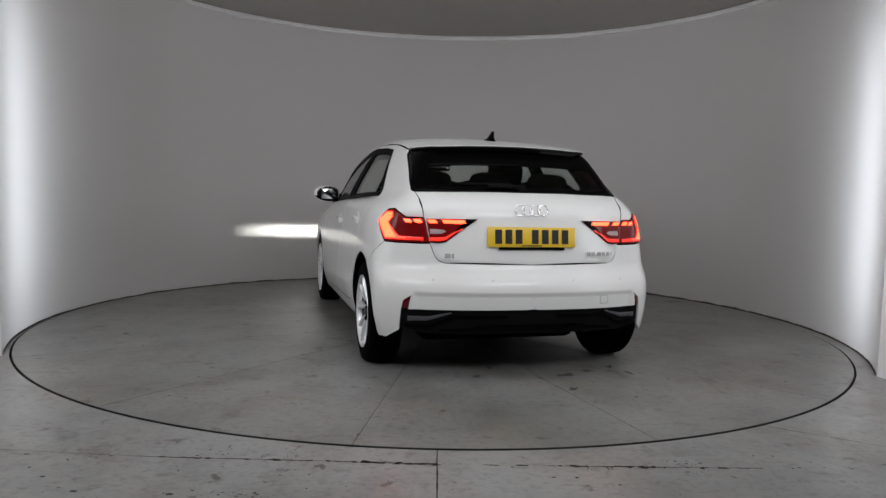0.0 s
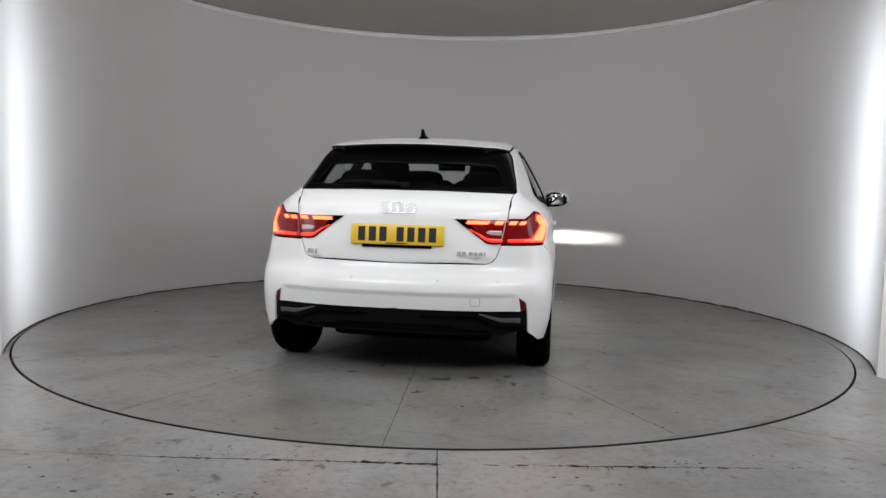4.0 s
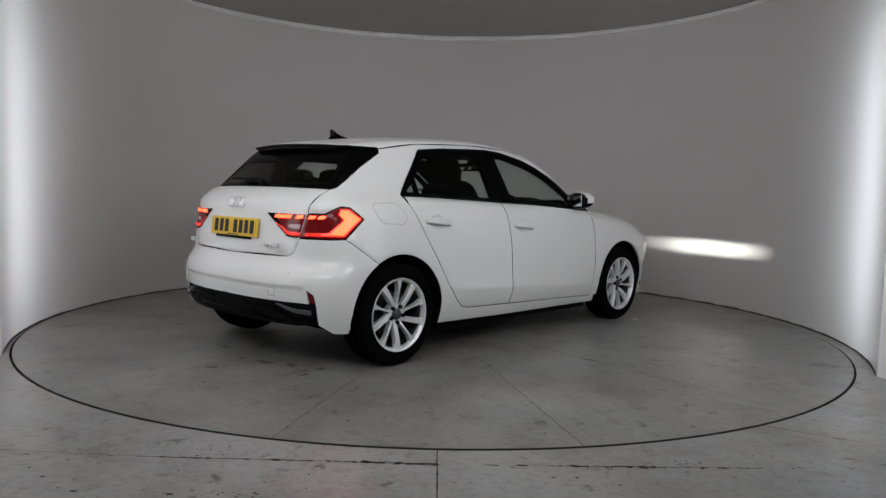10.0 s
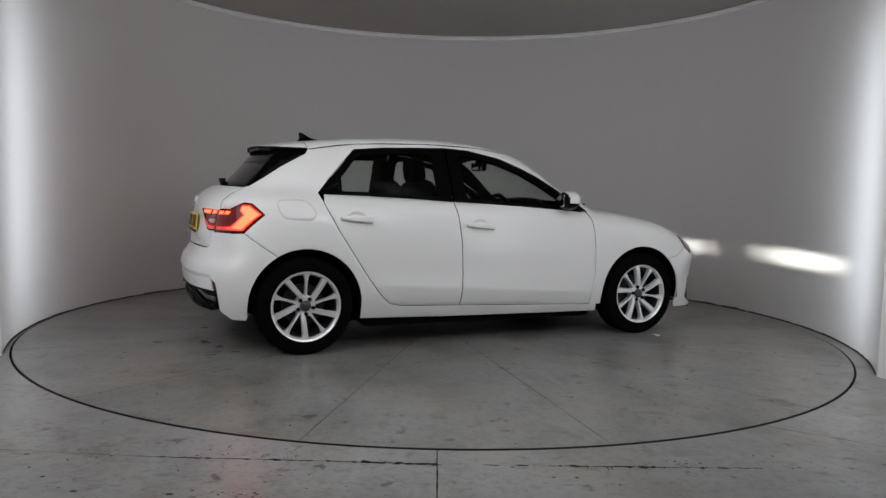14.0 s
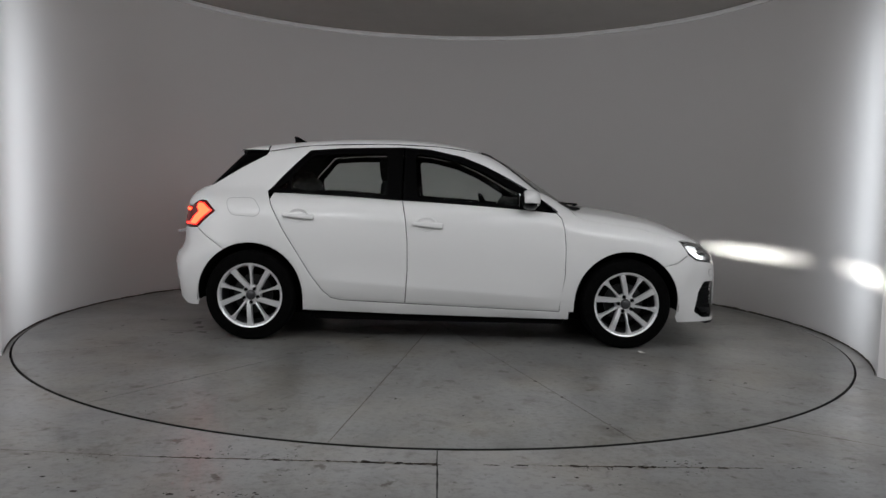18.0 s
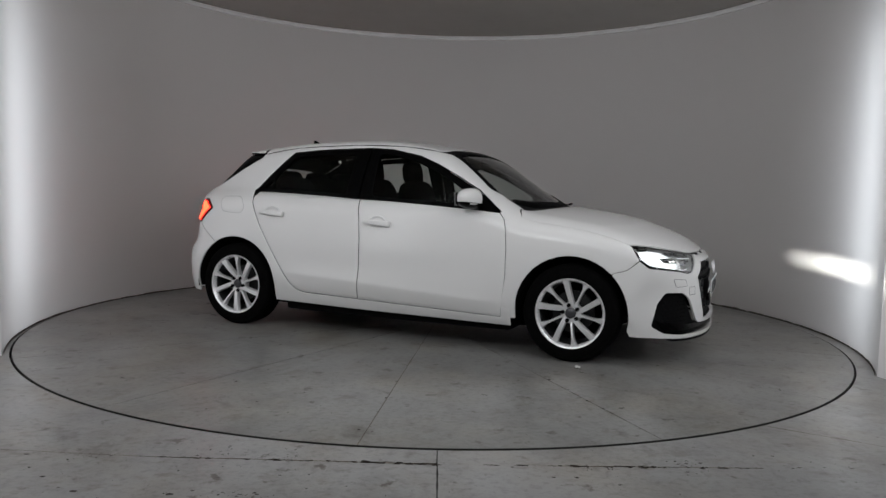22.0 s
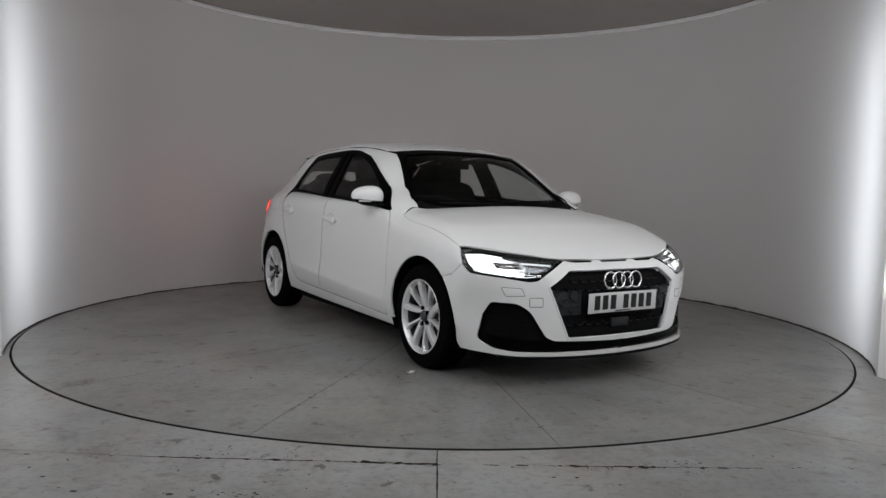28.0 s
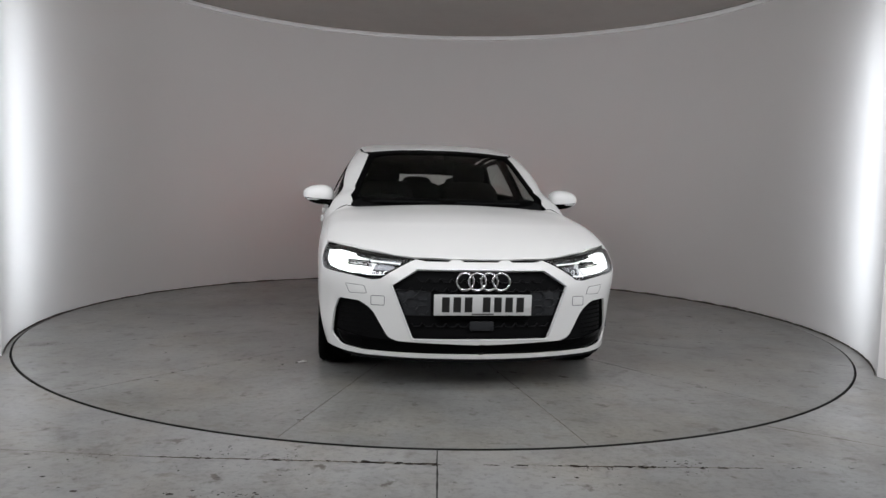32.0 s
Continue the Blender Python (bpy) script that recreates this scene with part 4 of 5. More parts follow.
# ---- rear details ----
def plate_bars(parent, x, z, sign, mat_plate, tilt, widths):
    """A number plate with plain bars for its characters. sign: which way it faces."""
    m = pose(x, 0, z, 0, tilt * sign, 0)
    pl = part("number_plate", box_mesh("number_plate", (0.006, 0.520, 0.111), (0, 0, 0), mat_plate, 0.0025), parent, "number plate with dark bars")
    pl.matrix_local = m
    bar = box_mesh("plate_bar", (0.002, 0.040, 0.079), (0, 0, 0), INK)
    y = -sum(w for w, _ in widths) / 2
    for w, show in widths:
        if show:
            ob = part("plate_bar", bar, pl)
            ob.location = (sign * 0.0035, (y + w / 2) * -sign, 0.002)
        y += w
    edge = box_mesh("plate_line", (0.0012, 0.12, 0.006), (0, 0, 0), INK)
    ob = part("plate_line", edge, pl)
    ob.location = (sign * 0.0033, 0, -0.048)
    return pl


MARKS = [(0.06, True)] * 4 + [(0.036, False)] + [(0.06, True)] * 3
rear_plate = plate_bars(tailgate, -1.878, 0.804, -1, YELLOW, -6, MARKS)
part("plate_strip", box_mesh("plate_strip", (0.006, 0.39, 0.016), (-1.884, 0, 0.741), GLOSSB, 0.002), tailgate, "black strip under the number plate")


def ring_mesh(R0, r0, mat):
    return lathe("ring", [(R0 + r0 * math.cos(2 * math.pi * i / 12), 0.6 * r0 * math.sin(2 * math.pi * i / 12)) for i in range(13)], mat, 48, "x")


def rings(parent, x, z, R0, r0, gap, tilt):
    me = ring_mesh(R0, r0, CHROME)
    em = part("emblem", None, parent, "four interlocking chrome rings")
    em.matrix_local = pose(x, 0, z, 0, tilt, 0)
    for i in range(4):
        ob = part("ring", me, em)
        ob.location = (0.0015 * (i % 2), (i - 1.5) * gap, 0)


rings(tailgate, -1.858, 0.953, 0.030, 0.0034, 0.0450, 10)


def bars(name, parent, x, z, y0, widths, h, mat, sign, depth=0.004):
    y = y0
    for w, show in widths:
        if show:
            part(name, box_mesh(name, (depth, w, h), (x, y + sign * w / 2, z), mat, 0.001), parent)
        y += sign * w


BADGE = material("badge_silver", (0.66, 0.66, 0.67), 0.25, metal=0.5)
bars("badge_bar", tailgate, -1.887, 0.699, 0.503, [(0.033, True), (0.006, False), (0.013, True)], 0.026, BADGE, -1)
bars("badge_bar", tailgate, -1.887, 0.714, -0.336, [(0.022, True), (0.005, False), (0.022, True), (0.014, False), (0.024, True), (0.005, False), (0.02, True), (0.005, False), (0.022, True), (0.005, False), (0.01, True)], 0.021, BADGE, -1)

# lit pieces of the tail lamps
CHEV = [("R", -0.742, 0.930), ("S", -1.612, 0.928), ("S", -1.552, 0.876), ("S", -1.658, 0.776), ("R", -0.60, 0.775), ("R", -0.60, 0.792), ("R", -0.725, 0.797), ("S", -1.640, 0.876), ("S", -1.668, 0.905)]
both("light_guide", whole_fn, (-0.75, -0.66, 0), CHEV, LEDD, parent=tail_lamps, grid=0.02, offset=0.0075, thick=0.004, gap=0, bevel=0.001, label="glowing red light guide")
HALO = [("R", -0.748, 0.926), ("S", -1.615, 0.924), ("S", -1.558, 0.876), ("S", -1.661, 0.780), ("R", -0.69, 0.782), ("R", -0.69, 0.790), ("R", -0.728, 0.794), ("S", -1.646, 0.872), ("S", -1.668, 0.900)]
both("light_halo", whole_fn, (-0.75, -0.66, 0), HALO, LEDR, parent=tail_lamps, grid=0.02, offset=0.0088, thick=0.004, gap=0, bevel=0.001, label="bright red light band")
CORE = [("R", -0.745, 0.922), ("S", -1.618, 0.921), ("S", -1.565, 0.876), ("S", -1.664, 0.784), ("R", -0.735, 0.788), ("S", -1.648, 0.868), ("S", -1.664, 0.896)]
both("light_core", whole_fn, (-0.75, -0.66, 0), CORE, LEDO, parent=tail_lamps, grid=0.02, offset=0.010, thick=0.004, gap=0, bevel=0.001, label="hot orange-red light core")
for y, w in ((0.678, 0.030), (0.627, 0.036)):
    both("light_block", whole_fn, (-0.75, -0.66, 0), [("R", -y - w / 2 - 0.006, 0.890), ("R", -y + w / 2 - 0.006, 0.890), ("R", -y + w / 2 + 0.006, 0.872), ("R", -y - w / 2 + 0.006, 0.872)], LEDO, parent=tail_lamps, grid=0.02, offset=0.0075, thick=0.004, gap=0, bevel=0.001)
gate_pair = [tailgate, tailgate]
for y, w in ((0.553, 0.042), (0.437, 0.120)):
    both("light_block", whole_fn, REAR, [("R", -y - w / 2 - 0.006, 0.890), ("R", -y + w / 2 - 0.006, 0.890), ("R", -y + w / 2 + 0.006, 0.872), ("R", -y - w / 2 + 0.006, 0.872)], LEDO, parent=gate_pair, grid=0.02, offset=0.0085, thick=0.004, gap=0, bevel=0.001, label="glowing red light block")
both("light_guide", whole_fn, REAR, [("R", -0.572, 0.792), ("R", -0.572, 0.776), ("R", -0.520, 0.774), ("R", -0.485, 0.781), ("R", -0.385, 0.845), ("R", -0.40, 0.848), ("R", -0.490, 0.796)], LEDD, parent=gate_pair, grid=0.02, offset=0.0085, thick=0.004, gap=0, bevel=0.001, label="glowing red light guide")
both("lamp_inlay", whole_fn, REAR, [("R", -0.566, 0.838), ("R", -0.500, 0.838), ("R", -0.480, 0.828), ("R", -0.505, 0.815), ("R", -0.566, 0.812)], material("grey_lens", (0.42, 0.30, 0.30), 0.1, coat=0.5), parent=gate_pair, grid=0.02, offset=0.0085, thick=0.004, gap=0, bevel=0.001)

both("lamp_tip", whole_fn, REAR, [("R", -0.312, 0.897), ("R", -0.372, 0.897), ("R", -0.478, 0.784), ("R", -0.482, 0.775)], GLOSSB, parent=gate_pair, grid=0.02, offset=0.0080, thick=0.004, gap=0, bevel=0.001, label="black inner tip of the tail lamp")
both("lamp_sill", whole_fn, REAR, [("R", -0.478, 0.777), ("R", -0.520, 0.7685), ("R", -0.566, 0.771), ("R", -0.566, 0.766), ("R", -0.520, 0.7635), ("R", -0.478, 0.7715)], GLOSSB, parent=gate_pair, grid=0.02, offset=0.0080, thick=0.004, gap=0, bevel=0)

# rear bumper trims
both("reflector", body_fn, (-0.8, -0.6, 0), [("R", -0.716, 0.450), ("R", -0.676, 0.476), ("R", -0.688, 0.408), ("R", -0.722, 0.404)], REFLECT, parent=[rear_bumper] * 2, grid=0.02, offset=-0.004, gap=0.001, label="red rear reflector")
GREYT = material("grey_trim", (0.10, 0.10, 0.11), 0.35, metal=0.3)
valance = [o for o in car.children if o.name.startswith("rear_valance")][0]
both("valance_trim", body_fn, REAR, [("R", -0.690, 0.362), ("R", -0.585, 0.362), ("R", -0.47, 0.388), ("R", -0.46, 0.384), ("R", -0.585, 0.340), ("R", -0.690, 0.336)], GREYT, parent=[valance] * 2, grid=0.02, offset=-0.006, gap=0, label="grey trim blade")
both("valance_blade", body_fn, REAR, [("R", -0.710, 0.316), ("R", -0.58, 0.316), ("R", -0.45, 0.372), ("R", -0.15, 0.372), ("R", -0.15, 0.364), ("R", -0.44, 0.362), ("R", -0.575, 0.304), ("R", -0.710, 0.304)], GLOSSB, parent=[valance] * 2, grid=0.025, offset=0.0, gap=0)
part("valance_lip", skin("valance_lip", body_fn, REAR, mirrored([("R", 0.0, 0.318), ("R", -0.30, 0.318), ("R", -0.36, 0.300), ("R", -0.52, 0.292), ("R", -0.52, 0.282), ("R", 0.0, 0.286)]), GLOSSB, grid=0.03, offset=-0.006), valance)
tow = [("R", -0.415, 0.478), ("R", -0.468, 0.478), ("R", -0.468, 0.430), ("R", -0.415, 0.430)]
part("tow_cover", skin("tow_cover", body_fn, REAR, tow, PAINT, r=0.008, grid=0.02, offset=0.0014, gap=0.0012, bevel=0.001, thick=0.003), rear_bumper)
part("cover_joint", skin("cover_joint", body_fn, REAR, tow, material("cover_grey", (0.3, 0.3, 0.3), 0.6), r=0.008, grid=0.03, offset=0.0007, gap=0, bevel=0, thick=0.003), rear_bumper)
for y in (-0.24, 0.24, -0.56, 0.56):
    w = spot(body_fn, "R", y, 0.565)
    ob = part("parking_sensor", lathe("parking_sensor", [(0.0, -0.0003), (0.0066, -0.0003), (0.0070, 0.0), (0.0070, 0.004)], PAINT, 20, "x"), rear_bumper)
    ob.matrix_local = pose(float(w[0]), float(w[1]), float(w[2]), 0, 0, -8 * np.sign(y))

# rear wiper and aerial
wiper = part("rear_wiper", None, tailgate, "black rear wiper")
part("wiper_arm", box_mesh("wiper_arm", (0.02, 0.20, 0.022), (-1.676, 0.10, 1.083), MATTB, 0.006), wiper)
part("wiper_blade", box_mesh("wiper_blade", (0.014, 0.33, 0.012), (-1.660, 0.22, 1.095), MATTB, 0.004), wiper)
part("wiper_pivot", box_mesh("wiper_pivot", (0.035, 0.05, 0.045), (-1.682, 0.0, 1.074), MATTB, 0.012), wiper)


def fin_mesh():
    """A small shark-fin aerial: a swept blade on a flat foot."""
    v, fc = [], []
    rows = [(-0.085, 0.085, 0.034, 0.0), (-0.078, 0.070, 0.028, 0.012), (-0.066, 0.036, 0.019, 0.020), (-0.062, 0.004, 0.014, 0.036), (-0.064, -0.020, 0.011, 0.052), (-0.066, -0.038, 0.006, 0.064), (-0.064, -0.048, 0.002, 0.067)]
    n = 12
    for x0, x1, w, z in rows:
        for i in range(n):
            a = 2 * math.pi * i / n
            v.append(((x0 + x1) / 2 + (x1 - x0) / 2 * math.cos(a), w * math.sin(a), z))
    for k in range(len(rows) - 1):
        for i in range(n):
            j = (i + 1) % n
            fc.append((k * n + i, k * n + j, (k + 1) * n + j, (k + 1) * n + i))
    fc.append(tuple((len(rows) - 1) * n + i for i in range(n)))
    return mesh_of("aerial", v, fc, GLOSSB)


ob = part("aerial", fin_mesh(), car, "small black shark-fin aerial")
ob.matrix_local = pose(-1.085, 0, 1.380, 0, -5, 0)

# ---- side details ----
def handle(parent, x, z, y, flip):
    grp = part("door_handle", None, parent, "white door handle")
    cup = lathe("handle_cup", [(0.0, 0.012), (0.020, 0.010), (0.036, 0.004), (0.046, -0.002), (0.050, -0.002), (0.053, 0.004)], PAINT, 36, "y")
    bm = bmesh.new()
    bmesh.ops.create_cube(bm, size=1.0)
    bmesh.ops.scale(bm, vec=(0.212, 0.022, 0.042), verts=bm.verts)
    bmesh.ops.bevel(bm, geom=bm.edges[:], offset=0.009, segments=3, affect="EDGES", profile=0.5)
    for q in bm.verts:
        q.co.y -= 0.012 * (1 - (q.co.x / 0.103) ** 2)
        q.co.z *= 0.82 + 0.2 * (q.co.x / 0.103)
    me = from_bm("grip", bm, PAINT, smooth=True)
    ob = part("grip", me, grp)
    ob.location = (0, -0.017, 0)
    for q, w in ((-0.085, 0.03), (0.085, 0.03)):
        part("handle_post", box_mesh("handle_post", (w, 0.03, 0.022), (q, -0.002, 0), PAINT, 0.005), grp)
    ob = part("handle_cup", cup, grp, "recess behind the handle")
    ob.location = (0, -0.003, 0.004)
    ob.scale = (1.3, 1, 0.95)
    m = pose(x, -y, z, -6, 3.5, 0) if not flip else Matrix.Diagonal((1, -1, 1, 1)) @ pose(x, -y, z, -6, 3.5, 0)
    if flip:
        m = pose(x, y, z, 6, 3.5, 180) @ Matrix.Identity(4)
    grp.matrix_local = m


for doors, x, z in ((rear_doors, -0.962, 0.855), (front_doors, -0.088, 0.816)):
    w = spot(body_fn, "S", x, z)
    handle(doors[0], x, z, -float(w[1]), False)
    handle(doors[1], x, z, -float(w[1]), True)

cap_line = [("S", -1.468, 0.968), ("S", -1.268, 0.972), ("S", -1.214, 0.885), ("S", -1.245, 0.842), ("S", -1.43, 0.850)]
part("fuel_flap", skin("fuel_flap", body_fn, SIDE, cap_line, PAINT, r=0.05, grid=0.025, offset=0.0022, gap=0.003, bevel=0.0012, thick=0.004), car)
part("flap_joint", skin("flap_joint", body_fn, SIDE, cap_line, SEAM, r=0.05, grid=0.03, offset=0.0012, gap=0, bevel=0, thick=0.003), car, "dark joint round the fuel flap")


def blob(name, a, b, c, e1, e2, mat, keep=None, n=20):
    """A rounded box (superellipsoid) with half axes a, b, c."""
    def sp(w, e):
        return np.sign(w) * np.abs(w) ** e
    bm = bmesh.new()
    bmesh.ops.create_uvsphere(bm, u_segments=n * 2, v_segments=n, radius=1)
    for q in bm.verts:
        x, y, z = q.co
        r = math.hypot(x, y) or 1e-9
        q.co = (a * float(sp(x / r, e1) * sp(r, e2)), b * float(sp(y / r, e1) * sp(r, e2)), c * float(sp(z, e2)))
    if keep:
        bmesh.ops.delete(bm, geom=[q for q in bm.verts if not keep(q.co)], context="VERTS")
    return bm


def mirror(side):
    """A door mirror: white cap, black foot and rim, silvered glass facing back."""
    par = front_doors[0 if side < 0 else 1]
    grp = part("wing_mirror", None, par, "white door mirror with black foot")
    grp.matrix_local = pose(0.600, side * 0.876, 1.000, 0, 0, side * 8) @ Matrix.Diagonal((1.1, 1.07, 1.14, 1))
    def shape(bm):
        for q in bm.verts:
            k = (q.co.y * side + 0.09) / 0.18
            q.co.z *= 1.0 - 0.28 * max(0, k) ** 1.5
            q.co.z += 0.004 * k
            q.co.x *= 1.0 - 0.25 * max(0, k)
        return bm
    cap = shape(blob("cap", 0.068, 0.100, 0.066, 0.8, 0.82, PAINT, lambda c: c.z > -0.032 and c.x > -0.05))
    part("mirror_cap", from_bm("mirror_cap", cap, PAINT, True), grp, "white mirror cap")
    low = shape(blob("low", 0.066, 0.097, 0.064, 0.8, 0.82, MATTB, lambda c: c.z < -0.018 and c.x > -0.05))
    part("mirror_base", from_bm("mirror_base", low, GLOSSB, True), grp, "black mirror underside")
    rim = shape(blob("rim", 0.064, 0.094, 0.062, 0.75, 0.78, MATTB, lambda c: c.x < 0.03))
    part("mirror_rim", from_bm("mirror_rim", rim, MATTB, True), grp)
    ob = part("mirror_glass", box_mesh("mirror_glass", (0.004, 0.130, 0.074), (-0.0645, -0.010 * side, 0.0), material("mirror_silver", (0.85, 0.86, 0.87), 0.02, metal=1.0), 0.0018), grp, "silvered mirror glass")
    ind = box_mesh("indicator", (0.012, 0.10, 0.007), (0.048, side * 0.02, -0.026), PLATEW, 0.003)
    part("indicator", ind, grp)
    arm = box_mesh("mirror_arm", (0.07, 0.13, 0.030), (0.006, -0.105 * side, -0.052), GLOSSB, 0.012, 3, pose(0, 0, 0, side * 12))
    part("mirror_arm", arm, grp, "black mirror foot")


mirror(-1)
mirror(1)

# ---- front details ----
SATIN = material("satin_silver", (0.84, 0.84, 0.85), 0.25, metal=0.15)
part("grille_frame", skin("grille_frame", body_fn, FRONT, mirrored([("F", 0.0, 0.645), ("F", -0.347, 0.645), ("F", -0.482, 0.553), ("F", -0.370, 0.266), ("F", 0.0, 0.266)]), SATIN, holes=[mirrored([("F", 0.0, 0.636), ("F", -0.343, 0.636), ("F", -0.472, 0.551), ("F", -0.363, 0.276), ("F", 0.0, 0.276)])], grid=0.02, offset=0.004, thick=0.02, gap=0), front_bumper, "bright grille frame")
part("bonnet_gap", skin("bonnet_gap", body_fn, FRONT, mirrored([("F", 0.0, 0.697), ("F", -0.37, 0.700), ("F", -0.34, 0.672), ("F", 0.0, 0.672)]), DARK, grid=0.03, offset=-0.012, gap=0), front_bumper, "dark slots under the bonnet edge")
grille = [o for o in car.children if o.name == "grille"][0]


def hex_ring(s, t, depth, mat, name, sides=range(6)):
    """A hexagonal rim, or some sides of it, that stands on the grille."""
    v, fc = [], []
    for i in range(6):
        a = radians(60 * i)
        for rr, x in ((s, 0.0), (s, depth), (s - t, depth), (s - t, 0.0)):
            v.append((x, rr * 1.15 * math.cos(a), rr * 0.86 * math.sin(a)))
    for i in sides:
        j = (i + 1) % 6
        for q in range(3):
            fc.append((i * 4 + q, i * 4 + q + 1, j * 4 + q + 1, j * 4 + q))
    return mesh_of(name, v, fc, mat, False)


def in_grille(y, z):
    y = abs(y)
    top = 0.636 if y < 0.34 else 0.636 - (y - 0.34) * 0.65
    bot = 0.285 if y < 0.36 else 0.285 + (y - 0.36) * 2.4
    return bot + 0.03 < z < top - 0.03 and y < 0.43


cell = hex_ring(0.030, 0.006, 0.014, material("grille_black", (0.012, 0.012, 0.013), 0.4, spec=0.15), "grille_cell", (3, 4, 5))
GUN = material("grille_grey", (0.030, 0.031, 0.034), 0.4, spec=0.25)
cell2 = hex_ring(0.034, 0.006, 0.010, GUN, "grille_cell")
for r in range(8):
    z = 0.312 + 0.0465 * r
    for k in range(-8, 9):
        y = 0.062 * k + (0.031 if r % 2 else 0.0)
        if in_grille(y, z) and not (0.385 < z < 0.535):
            w = spot(body_fn, "F", y, z)
            ob = part("grille_cell", cell, grille)
            ob.location = (float(w[0]) - 0.030, y, z)
for side in (-1, 1):
    me = skin("grille_panel", body_fn, FRONT, [("F", -0.272, 0.528), ("F", -0.455, 0.528), ("F", -0.405, 0.395), ("F", -0.272, 0.395)], GUN, grid=0.03, offset=-0.024, gap=0, thick=0.006, flip=side > 0)
    gp = part("grille_panel", me, grille, "dark grey grille panel with hexagons")
    for y, z in ((0.312, 0.500), (0.312, 0.425), (0.372, 0.4625), (0.432, 0.505), (0.392, 0.53), (0.352, 0.40)):
        if z > 0.52 or z < 0.41:
            continue
        w = spot(body_fn, "F", y, z)
        ob = part("grille_cell", cell2, gp)
        ob.location = (float(w[0]) - 0.026, side * y, z)
rings(grille, 2.060, 0.581, 0.0445, 0.0050, 0.0640, -6)
front_plate = plate_bars(front_bumper, 2.068, 0.460, 1, PLATEW, 2, MARKS)
part("plate_holder", box_mesh("plate_holder", (0.02, 0.50, 0.03), (2.050, 0, 0.395), GLOSSB, 0.006), front_bumper)
part("radar_cover", box_mesh("radar_cover", (0.02, 0.13, 0.05), (2.044, 0, 0.345), GUN, 0.006), grille)

# lower intakes: mesh slats and a black blade
intakes = [o for o in car.children if o.name.startswith("air_intake")]
slat = box_mesh("slat", (0.006, 0.022, 0.006), (0, 0, 0), DARK, 0.002)
for side, par in ((-1, intakes[0]), (1, intakes[1])):
    for r in range(7):
        for k in range(6):
            y, z = 0.728 - 0.027 * k - 0.010 * (r % 2), 0.290 + 0.024 * r
            if y < 0.56 + (0.44 - z) * 0.1:
                continue
            w = spot(body_fn, "F", -y, z)
            ob = part("slat", slat, par)
            ob.matrix_local = pose(float(w[0]) - 0.026, side * y, z, 0, 0, side * 30)
both("intake_blade", body_fn, (0.8, -0.6, 0), [("F", -0.765, 0.292), ("F", -0.60, 0.268), ("F", -0.49, 0.262), ("F", -0.44, 0.256), ("F", -0.0, 0.240), ("F", -0.0, 0.204), ("F", -0.3, 0.206), ("F", -0.635, 0.214), ("F", -0.735, 0.232)], GLOSSB, parent=intakes, grid=0.025, offset=-0.012, gap=0, label="gloss black intake blade")
part("front_lip", skin("front_lip", body_fn, FRONT, mirrored([("F", 0.0, 0.170), ("F", -0.3, 0.174), ("F", -0.635, 0.180), ("F", -0.735, 0.186), ("F", -0.70, 0.168), ("F", -0.3, 0.158), ("F", 0.0, 0.154)]), MATTB, grid=0.03, offset=0.0, gap=0), front_bumper, "black lip under the bumper")
for y0, z0 in ((-0.655, 0.525), (0.655, 0.525)):
    base = [(-0.058, 0.026), (0.040, 0.020), (0.056, -0.022), (-0.036, -0.026)]
    loop = [("F", y0 + a * (1 if y0 < 0 else -1), z0 + b) for a, b in base]
    part("washer_cover", skin("washer_cover", body_fn, FRONT, loop, PAINT, r=0.010, grid=0.02, offset=0.0016, gap=0.0016, bevel=0.001, thick=0.003), front_bumper)
    part("cover_joint", skin("cover_joint", body_fn, FRONT, loop, GREYT, r=0.010, grid=0.03, offset=0.0008, gap=0, bevel=0, thick=0.003), front_bumper)
for y0, z0 in ((-0.545, 0.470), (0.545, 0.470)):
    loop = [("F", y0 + a, z0 + b) for a, b in ((-0.036, 0.026), (0.036, 0.026), (0.036, -0.026), (-0.036, -0.026))]
    part("sensor_cover", skin("sensor_cover", body_fn, FRONT, loop, PAINT, r=0.010, grid=0.02, offset=0.0014, gap=0.0012, bevel=0.001, thick=0.003), front_bumper)
    part("cover_joint", skin("cover_joint", body_fn, FRONT, loop, GREYT, r=0.010, grid=0.03, offset=0.0008, gap=0, bevel=0, thick=0.003), front_bumper)

# head lamps: projector box, reflector with painted glow, running light
BEAM = material("projector_glow", (1, 1, 1), 0.3, emit=(0.97, 1.0, 0.93), strength=46000)
GREYR = material("lamp_reflector", (0.30, 0.30, 0.32), 0.2, metal=0.9)
GLOW = material("lamp_bowl_painted_glow", (0.8, 0.8, 0.8), 0.2, metal=0.6, emit=(0.95, 1.0, 0.98), strength=1.3)
nt = GLOW.node_tree
# scattered lamp light painted as emission: strongest round the projector, fading outwards
tc, mp, ln, rp = nt.nodes.new("ShaderNodeTexCoord"), nt.nodes.new("ShaderNodeVectorMath"), nt.nodes.new("ShaderNodeVectorMath"), nt.nodes.new("ShaderNodeMapRange")
ab, sc = nt.nodes.new("ShaderNodeVectorMath"), nt.nodes.new("ShaderNodeVectorMath")
ab.operation, mp.operation, sc.operation, ln.operation = "ABSOLUTE", "SUBTRACT", "MULTIPLY", "LENGTH"
mp.inputs[1].default_value, sc.inputs[1].default_value = (1.80, 0.690, 0.655), (0.3, 1.0, 1.5)
rp.interpolation_type = "SMOOTHSTEP"
rp.inputs["From Min"].default_value, rp.inputs["From Max"].default_value = 0.02, 0.12
